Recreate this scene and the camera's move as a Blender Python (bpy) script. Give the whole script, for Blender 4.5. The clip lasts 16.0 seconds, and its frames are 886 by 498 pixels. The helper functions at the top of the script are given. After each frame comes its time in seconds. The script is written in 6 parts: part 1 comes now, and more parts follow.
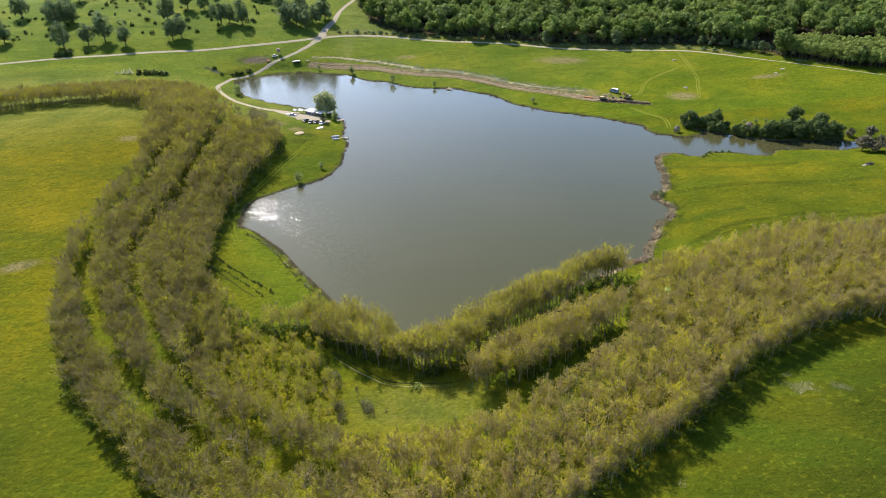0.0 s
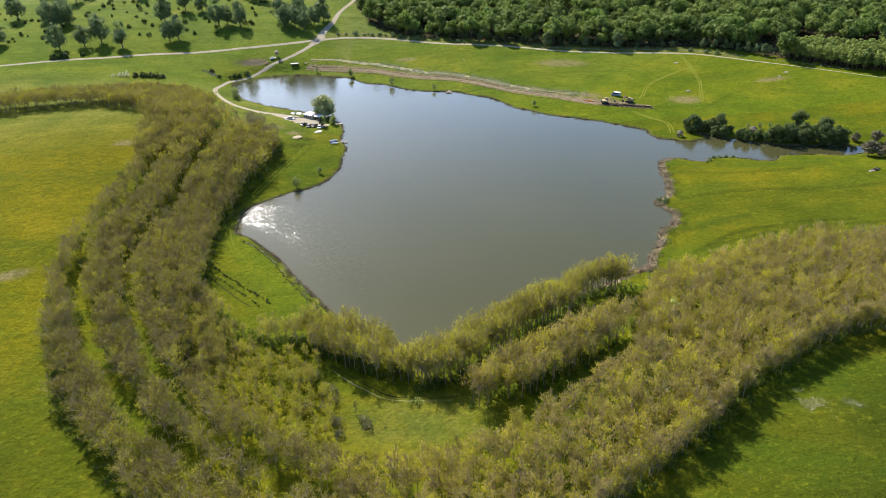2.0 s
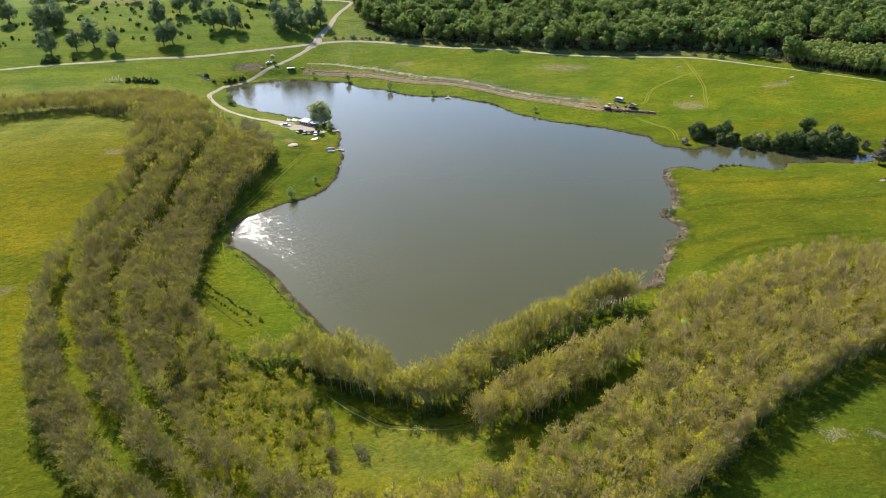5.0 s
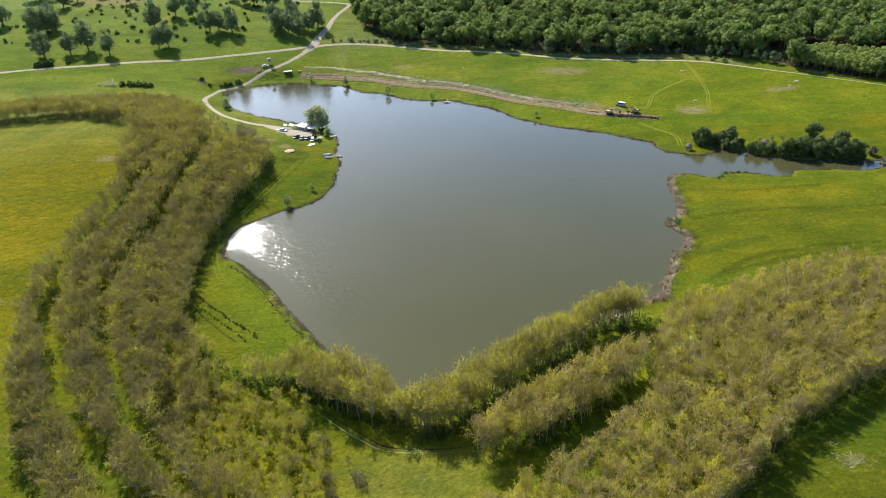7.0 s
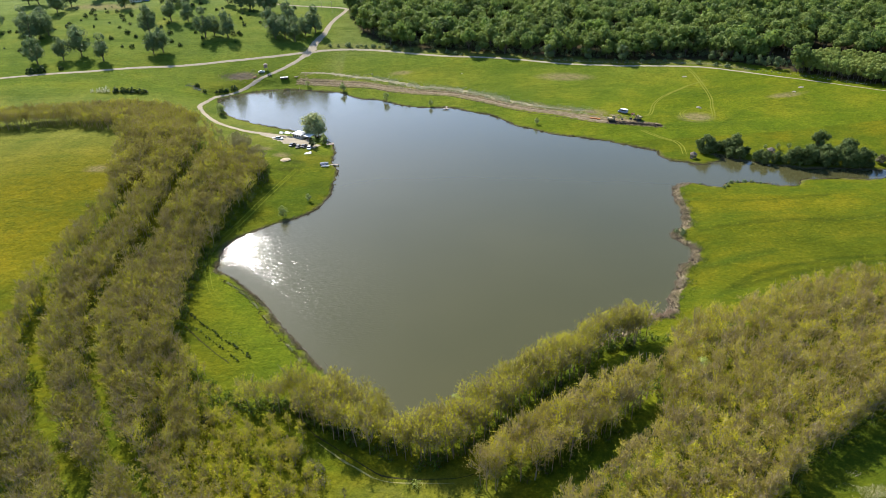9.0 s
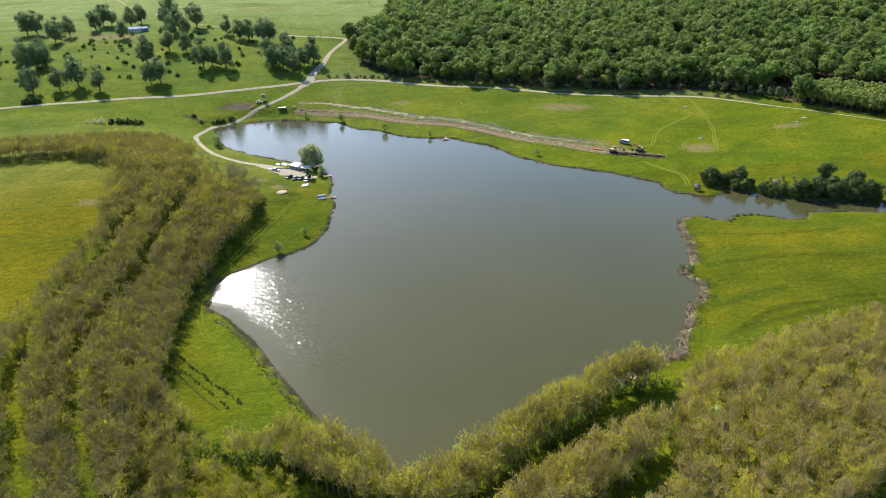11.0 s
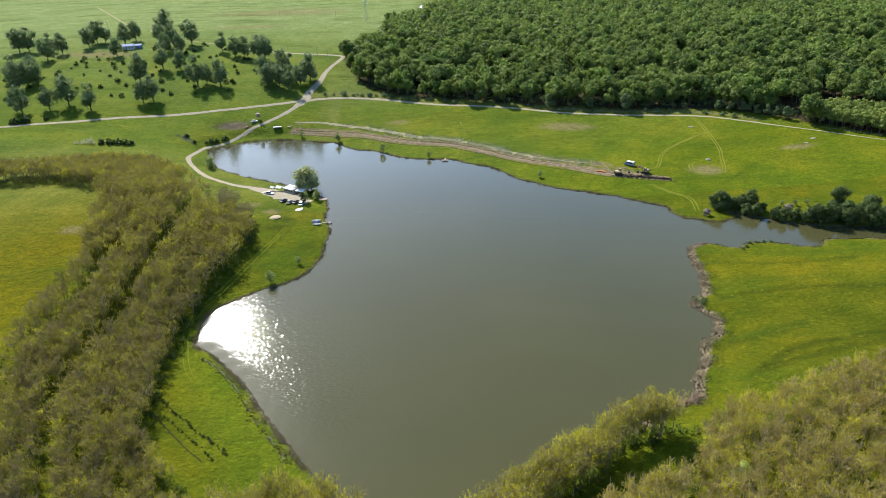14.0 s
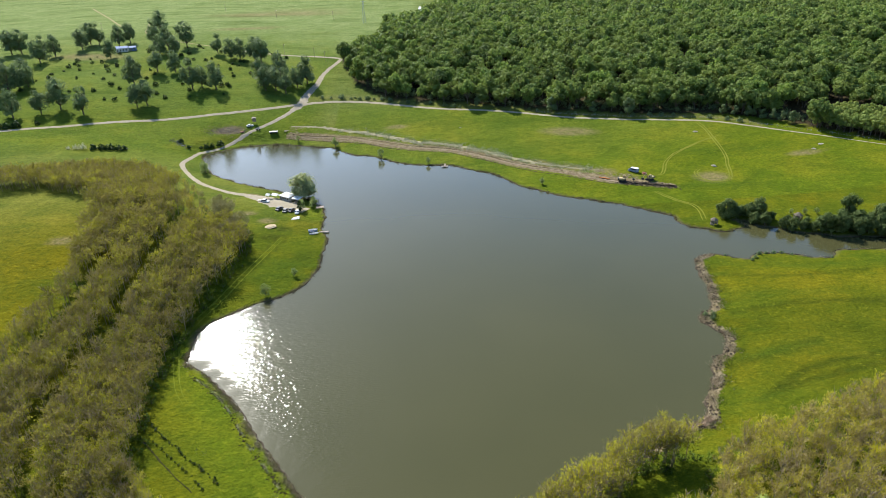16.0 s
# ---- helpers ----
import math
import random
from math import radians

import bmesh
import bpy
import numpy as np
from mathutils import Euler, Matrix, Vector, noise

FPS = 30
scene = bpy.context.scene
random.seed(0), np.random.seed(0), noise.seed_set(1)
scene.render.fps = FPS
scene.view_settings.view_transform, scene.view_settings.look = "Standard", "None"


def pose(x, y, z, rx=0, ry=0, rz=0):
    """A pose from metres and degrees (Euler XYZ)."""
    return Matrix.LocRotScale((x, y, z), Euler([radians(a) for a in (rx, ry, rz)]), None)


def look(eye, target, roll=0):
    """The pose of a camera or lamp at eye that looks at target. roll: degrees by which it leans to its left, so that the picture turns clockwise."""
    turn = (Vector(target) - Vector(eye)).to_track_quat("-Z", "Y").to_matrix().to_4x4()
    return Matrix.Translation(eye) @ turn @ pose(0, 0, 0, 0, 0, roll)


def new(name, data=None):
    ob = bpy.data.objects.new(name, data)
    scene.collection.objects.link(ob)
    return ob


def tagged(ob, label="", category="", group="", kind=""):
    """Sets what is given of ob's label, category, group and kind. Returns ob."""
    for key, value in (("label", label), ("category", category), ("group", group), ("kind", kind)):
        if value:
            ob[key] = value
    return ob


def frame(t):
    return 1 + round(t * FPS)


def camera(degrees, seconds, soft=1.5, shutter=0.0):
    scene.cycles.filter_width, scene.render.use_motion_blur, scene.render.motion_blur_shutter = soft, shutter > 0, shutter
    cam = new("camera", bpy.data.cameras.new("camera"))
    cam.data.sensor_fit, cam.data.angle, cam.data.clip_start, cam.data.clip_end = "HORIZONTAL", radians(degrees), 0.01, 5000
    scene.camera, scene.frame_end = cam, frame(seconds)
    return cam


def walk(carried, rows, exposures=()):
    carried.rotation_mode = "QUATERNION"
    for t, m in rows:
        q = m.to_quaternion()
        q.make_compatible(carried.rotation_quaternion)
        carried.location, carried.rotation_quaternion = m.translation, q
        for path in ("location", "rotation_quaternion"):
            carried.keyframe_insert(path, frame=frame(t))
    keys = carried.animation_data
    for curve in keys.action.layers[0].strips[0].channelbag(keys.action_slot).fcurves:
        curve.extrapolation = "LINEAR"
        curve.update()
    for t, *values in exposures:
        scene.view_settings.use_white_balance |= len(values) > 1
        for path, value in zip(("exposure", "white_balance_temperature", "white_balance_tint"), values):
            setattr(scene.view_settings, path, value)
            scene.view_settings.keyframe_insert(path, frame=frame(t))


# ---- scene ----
# The lens and the flight: seconds, x, y, z, yaw, pitch, lean to the right
cam = camera(69.36, 16.0, soft=0.6)
FLIGHT = [
    (0, 0.00, 0.00, 119.46, 0.00, -30.83, 2.42),
    (0.5, -0.04, 1.21, 119.44, -0.01, -30.81, 2.40),
    (1, -0.10, 2.45, 119.44, -0.03, -30.80, 2.38),
    (1.5, -0.16, 3.77, 119.48, -0.05, -30.79, 2.37),
    (2, -0.21, 5.14, 119.54, -0.08, -30.79, 2.36),
    (2.5, -0.26, 6.53, 119.59, -0.11, -30.78, 2.35),
    (3, -0.30, 7.99, 119.64, -0.13, -30.78, 2.34),
    (3.5, -0.33, 9.54, 119.68, -0.15, -30.78, 2.34),
    (4, -0.37, 11.15, 119.73, -0.18, -30.78, 2.35),
    (6.5, -0.59, 19.60, 119.90, -0.33, -30.74, 2.36),
    (7, -0.63, 21.42, 119.95, -0.37, -30.74, 2.35),
    (7.5, -0.67, 23.27, 119.97, -0.41, -30.73, 2.35),
    (8, -0.72, 25.22, 119.98, -0.44, -30.71, 2.36),
    (8.5, -0.78, 27.22, 119.98, -0.48, -30.70, 2.36),
    (9, -0.86, 29.22, 119.98, -0.54, -30.53, 2.35),
    (11.5, -1.05, 39.45, 119.98, -0.83, -27.63, 2.31),
    (12, -1.03, 41.60, 120.08, -0.86, -27.21, 2.31),
    (12.5, -1.03, 43.83, 120.20, -0.90, -27.19, 2.30),
    (13, -1.07, 46.09, 120.32, -0.94, -27.19, 2.29),
    (13.5, -1.15, 48.35, 120.40, -0.98, -27.19, 2.28),
    (14, -1.26, 50.59, 120.43, -1.01, -27.17, 2.28),
    (14.5, -1.38, 52.80, 120.48, -1.05, -27.16, 2.27),
    (15, -1.52, 55.04, 120.58, -1.10, -27.16, 2.27),
    (15.5, -1.69, 57.29, 120.78, -1.15, -27.19, 2.26),
    (16, -1.87, 59.55, 121.02, -1.20, -27.21, 2.24),
]


def flown(x, y, z, yaw, pitch, lean):
    a, b = radians(yaw), radians(pitch)
    ahead = Vector((-math.sin(a) * math.cos(b), math.cos(a) * math.cos(b), math.sin(b)))
    eye = Vector((x, y, z))
    return look(eye, eye + 100 * ahead, -lean)


walk(cam, [(row[0], flown(*row[1:])) for row in FLIGHT], [(0, 0.95, 6420, 16), (9, 0.96, 6350, 15), (12, 0.88, 6270, 13), (16, 0.84, 6230, 12)])

# ---- daylight: a clear sky and a sun ahead and to the left of the flight ----
SUN_AZIMUTH, SUN_HEIGHT = -26.0, 41.0
sky_world = bpy.data.worlds.new("sky")
scene.world = sky_world
sky_world.use_nodes = True
wn = sky_world.node_tree
wn.nodes.clear()
sky = wn.nodes.new("ShaderNodeTexSky")
sky.sky_type, sky.sun_disc = "NISHITA", False
sky.air_density, sky.dust_density, sky.ozone_density = 1.7, 2.2, 10.0
sky.sun_elevation, sky.sun_rotation = radians(SUN_HEIGHT), radians(SUN_AZIMUTH % 360)
sky_light = wn.nodes.new("ShaderNodeBackground")
sky_light.inputs["Strength"].default_value = 0.103
sky_out = wn.nodes.new("ShaderNodeOutputWorld")
wn.links.new(sky.outputs[0], sky_light.inputs["Color"])
wn.links.new(sky_light.outputs[0], sky_out.inputs["Surface"])
sun_data = bpy.data.lights.new("sun", "SUN")
sun_data.energy, sun_data.angle, sun_data.color = 5.0, radians(0.53), (1.0, 0.94, 0.82)
sun = new("sun", sun_data)
sa, sh = radians(SUN_AZIMUTH), radians(SUN_HEIGHT)
sun.matrix_world = look(Vector((math.sin(sa) * math.cos(sh), math.cos(sa) * math.cos(sh), math.sin(sh))) * 900, (0, 0, 0))


# ---- materials ----
class Mat:
    """A small builder of node materials."""

    def __init__(self, name):
        self.m = bpy.data.materials.new(name)
        self.m.use_nodes = True
        self.t = self.m.node_tree
        self.t.nodes.clear()
        self.out = self.n("ShaderNodeOutputMaterial")
        self.co = self.n("ShaderNodeTexCoord").outputs["Object"]

    def n(self, kind, **kw):
        node = self.t.nodes.new(kind)
        for k, v in kw.items():
            node.inputs[k].default_value = v
        return node

    def link(self, a, b):
        self.t.links.new(a, b)

    def noise(self, scale, detail=3.0, rough=0.55, co=None, stretch=None):
        node = self.n("ShaderNodeTexNoise", Scale=scale, Detail=detail, Roughness=rough)
        src = co or self.co
        if stretch:
            mp = self.n("ShaderNodeMapping")
            mp.inputs["Scale"].default_value = stretch[:3]
            if len(stretch) > 3:
                mp.inputs["Rotation"].default_value = (0, 0, radians(stretch[3]))
            self.link(src, mp.inputs["Vector"])
            src = mp.outputs[0]
        self.link(src, node.inputs["Vector"])
        return node.outputs["Fac"]

    def ramp(self, fac, stops):
        node = self.n("ShaderNodeValToRGB")
        e = node.color_ramp.elements
        while len(e) < len(stops):
            e.new(0.5)
        for k, (pos, c) in zip(e, stops):
            k.position = pos
            k.color = (*c, 1) if not isinstance(c, (int, float)) else (c, c, c, 1)
        self.link(fac, node.inputs[0])
        return node.outputs[0]

    def mix(self, fac, a, b, mode="MIX"):
        node = self.t.nodes.new("ShaderNodeMix")
        node.data_type, node.blend_type = "RGBA", mode
        for sock, v in ((node.inputs[0], fac), (node.inputs[6], a), (node.inputs[7], b)):
            if isinstance(v, (int, float)):
                sock.default_value = v
            elif isinstance(v, tuple):
                sock.default_value = (*v, 1)
            else:
                self.link(v, sock)
        return node.outputs[2]

    def math(self, op, a, b=0.5):
        node = self.t.nodes.new("ShaderNodeMath")
        node.operation = op
        for sock, v in ((node.inputs[0], a), (node.inputs[1], b)):
            if isinstance(v, (int, float)):
                sock.default_value = v
            else:
                self.link(v, sock)
        return node.outputs[0]

    def attr(self, name):
        node = self.t.nodes.new("ShaderNodeAttribute")
        node.attribute_name = name
        return node.outputs["Fac"]

    def bump(self, height, strength, distance):
        node = self.n("ShaderNodeBump", Strength=strength, Distance=distance)
        self.link(height, node.inputs["Height"])
        return node.outputs[0]

    def island(self):
        return self.n("ShaderNodeNewGeometry").outputs["Random Per Island"]

    def random(self):
        return self.n("ShaderNodeObjectInfo").outputs["Random"]

    def surface(self, color, rough=0.8, normal=None, metal=0.0, spec=0.5):
        node = self.n("ShaderNodeBsdfPrincipled", Metallic=metal)
        node.inputs["Specular IOR Level"].default_value = spec
        for sock, v in ((node.inputs["Base Color"], color), (node.inputs["Roughness"], rough)):
            if isinstance(v, (int, float)):
                sock.default_value = v
            elif isinstance(v, tuple):
                sock.default_value = (*v, 1)
            else:
                self.link(v, sock)
        if normal:
            self.link(normal, node.inputs["Normal"])
        self.link(node.outputs[0], self.out.inputs["Surface"])
        return node

    def leaf(self, color, passing=0.4, rough=0.6):
        """Leaves: they scatter light, and let some of it through."""
        body = self.surface(color, rough, spec=0.1)
        lit = self.n("ShaderNodeBsdfTranslucent")
        self.link(color, lit.inputs["Color"])
        mixed = self.n("ShaderNodeMixShader", Fac=passing)
        self.link(body.outputs[0], mixed.inputs[1])
        self.link(lit.outputs[0], mixed.inputs[2])
        self.link(mixed.outputs[0], self.out.inputs["Surface"])


def grass_material():
    k = Mat("meadow_grass")
    wide, mid, fine = k.noise(0.012, 4), k.noise(0.05, 4, 0.5), k.noise(1.1, 4, 0.65)
    green = k.ramp(mid, [(0.3, (0.046, 0.070, 0.004)), (0.5, (0.080, 0.104, 0.005)), (0.72, (0.128, 0.132, 0.007))])
    yellow = k.ramp(mid, [(0.3, (0.10, 0.095, 0.003)), (0.55, (0.14, 0.118, 0.003)), (0.75, (0.19, 0.143, 0.005))])
    lush_dim = k.ramp(mid, [(0.3, (0.026, 0.037, 0.003)), (0.5, (0.037, 0.047, 0.004)), (0.7, (0.064, 0.066, 0.005))])
    bloom = k.math("MULTIPLY_ADD", wide, 1.6)
    bloom.node.inputs[2].default_value = -0.85
    bloom = k.math("ADD", bloom, k.attr("bloom"))
    col = k.mix(k.ramp(bloom, [(0.0, 0.0), (1.0, 1.0)]), green, yellow)
    col = k.mix(k.ramp(k.noise(0.03, 5, 0.6), [(0.5, 0.0), (0.68, 0.55)]), col, (0.165, 0.135, 0.005))
    col = k.mix(k.attr("lush_dim"), col, lush_dim)
    # haze of the distance, put into a paler, bluer grass colour
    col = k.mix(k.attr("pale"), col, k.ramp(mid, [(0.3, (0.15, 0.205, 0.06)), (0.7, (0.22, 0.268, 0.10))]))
    col = k.mix(k.attr("fresh"), col, k.ramp(k.noise(0.035, 5, 0.6), [(0.32, (0.052, 0.098, 0.005)), (0.5, (0.095, 0.138, 0.007)), (0.68, (0.158, 0.168, 0.010))]))
    streak = k.noise(0.05, 5, 0.65, stretch=(0.25, 1.0, 1.0, 12))
    col = k.mix(k.ramp(streak, [(0.50, 0.0), (0.70, 0.7)]), col, (0.04, 0.078, 0.006))
    col = k.mix(k.math("MULTIPLY", k.attr("dry"), k.ramp(k.noise(0.5, 5, 0.7), [(0.25, 0.25), (0.65, 1.0)])), col, (0.215, 0.165, 0.085))
    col = k.mix(k.ramp(k.noise(0.22, 5, 0.7), [(0.36, 0.32), (0.56, 0.0)]), col, (0.04, 0.065, 0.005))
    col = k.mix(k.ramp(fine, [(0.38, 0.36), (0.58, 0.0)]), col, (0.025, 0.04, 0.004))
    col = k.mix(k.ramp(k.noise(3.2, 3, 0.7), [(0.52, 0.0), (0.74, 0.24)]), col, (0.19, 0.19, 0.01))
    bare = k.math("ADD", k.attr("bare"), k.math("MULTIPLY", k.math("SUBTRACT", k.noise(0.55, 6, 0.72), 0.5), 1.3))
    bare = k.math("MULTIPLY", k.ramp(bare, [(0.38, 0.0), (0.62, 1.0)]), k.ramp(k.attr("bare"), [(0.0, 0.0), (0.12, 1.0)]))
    col = k.mix(bare, col, k.ramp(k.noise(0.8, 5, 0.7), [(0.3, (0.09, 0.068, 0.036)), (0.5, (0.16, 0.125, 0.072)), (0.7, (0.29, 0.24, 0.15))]))
    col = k.mix(k.attr("litter"), col, k.ramp(k.noise(0.9, 4), [(0.3, (0.026, 0.021, 0.012)), (0.7, (0.055, 0.044, 0.024))]))
    col = k.mix(k.attr("mud"), col, k.ramp(k.noise(0.9, 4), [(0.3, (0.05, 0.042, 0.028)), (0.7, (0.11, 0.09, 0.06))]))
    tuft = k.noise(0.6, 4, 0.7)
    col = k.mix(k.ramp(tuft, [(0.30, 0.5), (0.46, 0.0)]), col, (0.03, 0.05, 0.004))
    col = k.mix(k.ramp(tuft, [(0.56, 0.0), (0.72, 0.34)]), col, (0.20, 0.20, 0.014))
    h = k.math("ADD", k.noise(0.35, 4, 0.6), k.math("MULTIPLY", fine, 0.5))
    k.surface(col, 0.95, k.bump(h, 0.85, 0.9), spec=0.02)
    return k.m


def water_material():
    k = Mat("murky_water")
    silt = k.noise(0.012, 3, 0.5)
    col = k.ramp(silt, [(0.3, (0.050, 0.051, 0.020)), (0.7, (0.061, 0.060, 0.024))])
    ripple = k.noise(1.55, 1.0, 0.45, stretch=(0.46, 1.45, 1.0, 8))
    swell = k.noise(0.4, 1.5, 0.5, stretch=(1.0, 1.8, 1.0, 35))
    gust = k.ramp(k.noise(0.35, 3, 0.7), [(0.30, 0.5), (0.74, 1.0)])
    h = k.math("ADD", k.math("MULTIPLY", ripple, gust), k.math("MULTIPLY", swell, 0.2))
    h = k.math("MULTIPLY", h, k.math("SUBTRACT", 1.0, k.attr("calm")))
    murk = k.n("ShaderNodeBsdfDiffuse")
    k.link(col, murk.inputs["Color"])
    shine = k.n("ShaderNodeBsdfGlossy", Roughness=0.09)
    k.link(k.bump(h, 1.0, 0.16), shine.inputs["Normal"])
    both = k.n("ShaderNodeMixShader")
    gloss = k.math("MULTIPLY", k.math("POWER", k.n("ShaderNodeFresnel", IOR=1.45).outputs[0], 1.95), 9.3)
    gloss.node.use_clamp = True
    k.link(gloss, both.inputs[0])
    k.link(murk.outputs[0], both.inputs[1])
    k.link(shine.outputs[0], both.inputs[2])
    k.link(both.outputs[0], k.out.inputs["Surface"])
    return k.m


def leaf_material(name, stops, wash, passing=0.4, patch=0.16, vary=0.0, each=False):
    """stops: leaf colours; wash: a second tone in patches as wide as a crown; vary: how far trees of one stand differ."""
    k = Mat(name)
    col = k.ramp(k.island(), stops)
    if vary:
        lo, hi = 1 - vary, 1 + 0.6 * vary
        col = k.mix(1.0, col, k.ramp(k.random() if each else k.attr("tone"), [(0.0, (lo, lo * 0.97, lo * 1.1)), (0.55, (1, 1, 1)), (1.0, (hi, hi, hi * 0.8))]), "MULTIPLY")
    col = k.mix(k.ramp(k.noise(patch, 2, 0.5), [(0.40, 0.0), (0.60, 0.8)]), col, wash)
    k.leaf(col, passing)
    return k.m


def bark_material(name, a, b):
    k = Mat(name)
    k.surface(k.ramp(k.noise(3.0, 5, 0.7, stretch=(1, 1, 0.25)), [(0.3, a), (0.7, b)]), 0.9, spec=0.2)
    return k.m


def soil_material(name, a, b, scale=0.8, depth=0.3):
    k = Mat(name)
    f = k.noise(scale, 6, 0.7)
    col = k.mix(k.ramp(k.noise(scale * 0.12, 3), [(0.35, 0.0), (0.7, 0.5)]), k.ramp(f, [(0.28, a), (0.7, b)]), tuple(0.5 * (p + q) * 0.8 for p, q in zip(a, b)))
    k.surface(col, 0.95, k.bump(f, 0.6, depth), spec=0.0)
    return k.m


GRASS = grass_material()
WATER = water_material()
PLANT_LEAF = leaf_material("young_leaves", [(0.0, (0.375, 0.352, 0.026)), (0.5, (0.405, 0.382, 0.028)), (1.0, (0.45, 0.40, 0.038))], (0.355, 0.285, 0.10), 0.5, 0.26, 0.6)
BELT_LEAF = leaf_material("belt_leaves", [(0.0, (0.37, 0.365, 0.02)), (0.5, (0.405, 0.40, 0.022)), (1.0, (0.44, 0.41, 0.032))], (0.34, 0.30, 0.08), 0.5, 0.3, 0.42, True)
WEST_LEAF = leaf_material("young_green_leaves", [(0.0, (0.25, 0.25, 0.022)), (0.5, (0.275, 0.27, 0.025)), (1.0, (0.32, 0.295, 0.03))], (0.225, 0.19, 0.055), 0.5, 0.22, 0.68)
PLANT_TWIG = bark_material("pale_twigs", (0.21, 0.166, 0.11), (0.37, 0.30, 0.22))
OAK_LEAF = leaf_material("oak_leaves", [(0.0, (0.112, 0.156, 0.066)), (0.5, (0.148, 0.204, 0.084)), (1.0, (0.195, 0.255, 0.105))], (0.132, 0.184, 0.072), 0.3, 0.1)
FOREST_LEAF = leaf_material("forest_leaves", [(0.0, (0.10, 0.165, 0.040)), (0.5, (0.157, 0.232, 0.054)), (1.0, (0.23, 0.305, 0.07))], (0.196, 0.253, 0.055), 0.4, 0.05, 0.38)
WILLOW_LEAF = leaf_material("willow_leaves", [(0.0, (0.17, 0.23, 0.06)), (0.6, (0.25, 0.31, 0.10)), (1.0, (0.34, 0.38, 0.15))], (0.22, 0.27, 0.08), 0.42)
BARK = bark_material("bark", (0.07, 0.055, 0.04), (0.17, 0.14, 0.11))
GRAVEL = soil_material("pale_gravel", (0.24, 0.21, 0.145), (0.38, 0.335, 0.25))
TRACK_GRAVEL = soil_material("worn_gravel", (0.23, 0.20, 0.13), (0.37, 0.33, 0.24))
EARTH = soil_material("turned_earth", (0.13, 0.095, 0.06), (0.33, 0.27, 0.19), 0.5, 0.5)
DARK_EARTH = soil_material("damp_earth", (0.03, 0.024, 0.014), (0.09, 0.07, 0.042), 0.6, 0.3)
REED = soil_material("dead_reeds", (0.16, 0.13, 0.075), (0.31, 0.26, 0.165), 1.5, 0.4)


# ---- the lie of the land ----
# lake outline, clockwise from its western corner (metres)
SHORE_A = [(-80.5, 225), (-80.4, 231), (-82, 239), (-81, 244), (-78, 248.5), (-71.5, 254), (-64.5, 259), (-59, 261.5), (-53.5, 266),
           (-49.3, 273), (-46.4, 284), (-46.7, 291), (-46, 303.5), (-47, 312), (-50, 321), (-50.3, 333), (-52.3, 343), (-58, 352),
           (-63, 357.5), (-72.5, 363), (-79, 368.5), (-89, 374.5), (-100, 381.5), (-111, 390), (-117, 395), (-122, 400), (-128, 413),
           (-134.5, 427.5), (-134, 434), (-128, 438), (-118, 444), (-108, 447), (-94, 447), (-80, 443.5), (-68.5, 438.5), (-58, 435),
           (-53.5, 429), (-44.5, 420), (-34, 417), (-26, 410.5), (-19, 404), (-10, 399), (1, 396.5), (9, 396)]
SHORE_B = [(15, 392.5), (21, 386.5), (31, 380.5), (37.5, 372), (41, 365.5), (44.5, 359.5), (52, 354), (58, 348), (66.5, 342.5), (74, 339),
           (81, 334.5), (88, 331.5), (90, 329), (96.5, 324), (102.5, 319.5), (106.5, 316), (106.5, 309.5), (109.5, 304), (115.5, 301.5),
           (119.5, 299), (124, 298), (130, 300.5), (133.8, 301.5), (132.6, 304.5), (130.5, 308.5), (135, 307.5), (138, 302.5), (143, 300),
           (149, 296), (154.5, 293), (159, 292), (164, 289), (173, 288), (183, 286), (195, 284), (212, 281), (212, 276), (195, 276)]
SHORE_C = [(184, 274.5), (172.5, 277), (158, 277.5), (152.5, 272.3), (146, 272.2), (139, 276), (134, 278), (126, 278), (121, 273.7),
           (116, 275.6), (113, 278.5), (106.5, 279), (100.4, 276), (98.8, 270.5), (97.5, 262), (97, 256), (95, 248), (92.5, 241),
           (89, 239), (86.3, 235.5), (87, 230.5), (89.5, 226), (89.5, 223), (87.7, 219), (86, 215.5), (82.3, 214.5), (80, 211),
           (78.6, 206), (76.8, 202), (73.7, 198.5), (71.4, 194), (70.4, 189.5), (68, 186.6), (63.4, 186.3), (58.6, 182.5),
           (39.4, 172.8), (19.3, 158.8), (1.4, 145.4), (-7.6, 140.5), (-15, 146.5), (-26, 158), (-36, 170), (-43.3, 180), (-50.6, 189.6),
           (-58, 202), (-65, 210.5), (-72, 219)]
SHORE = np.array(SHORE_A + SHORE_B + SHORE_C, float)

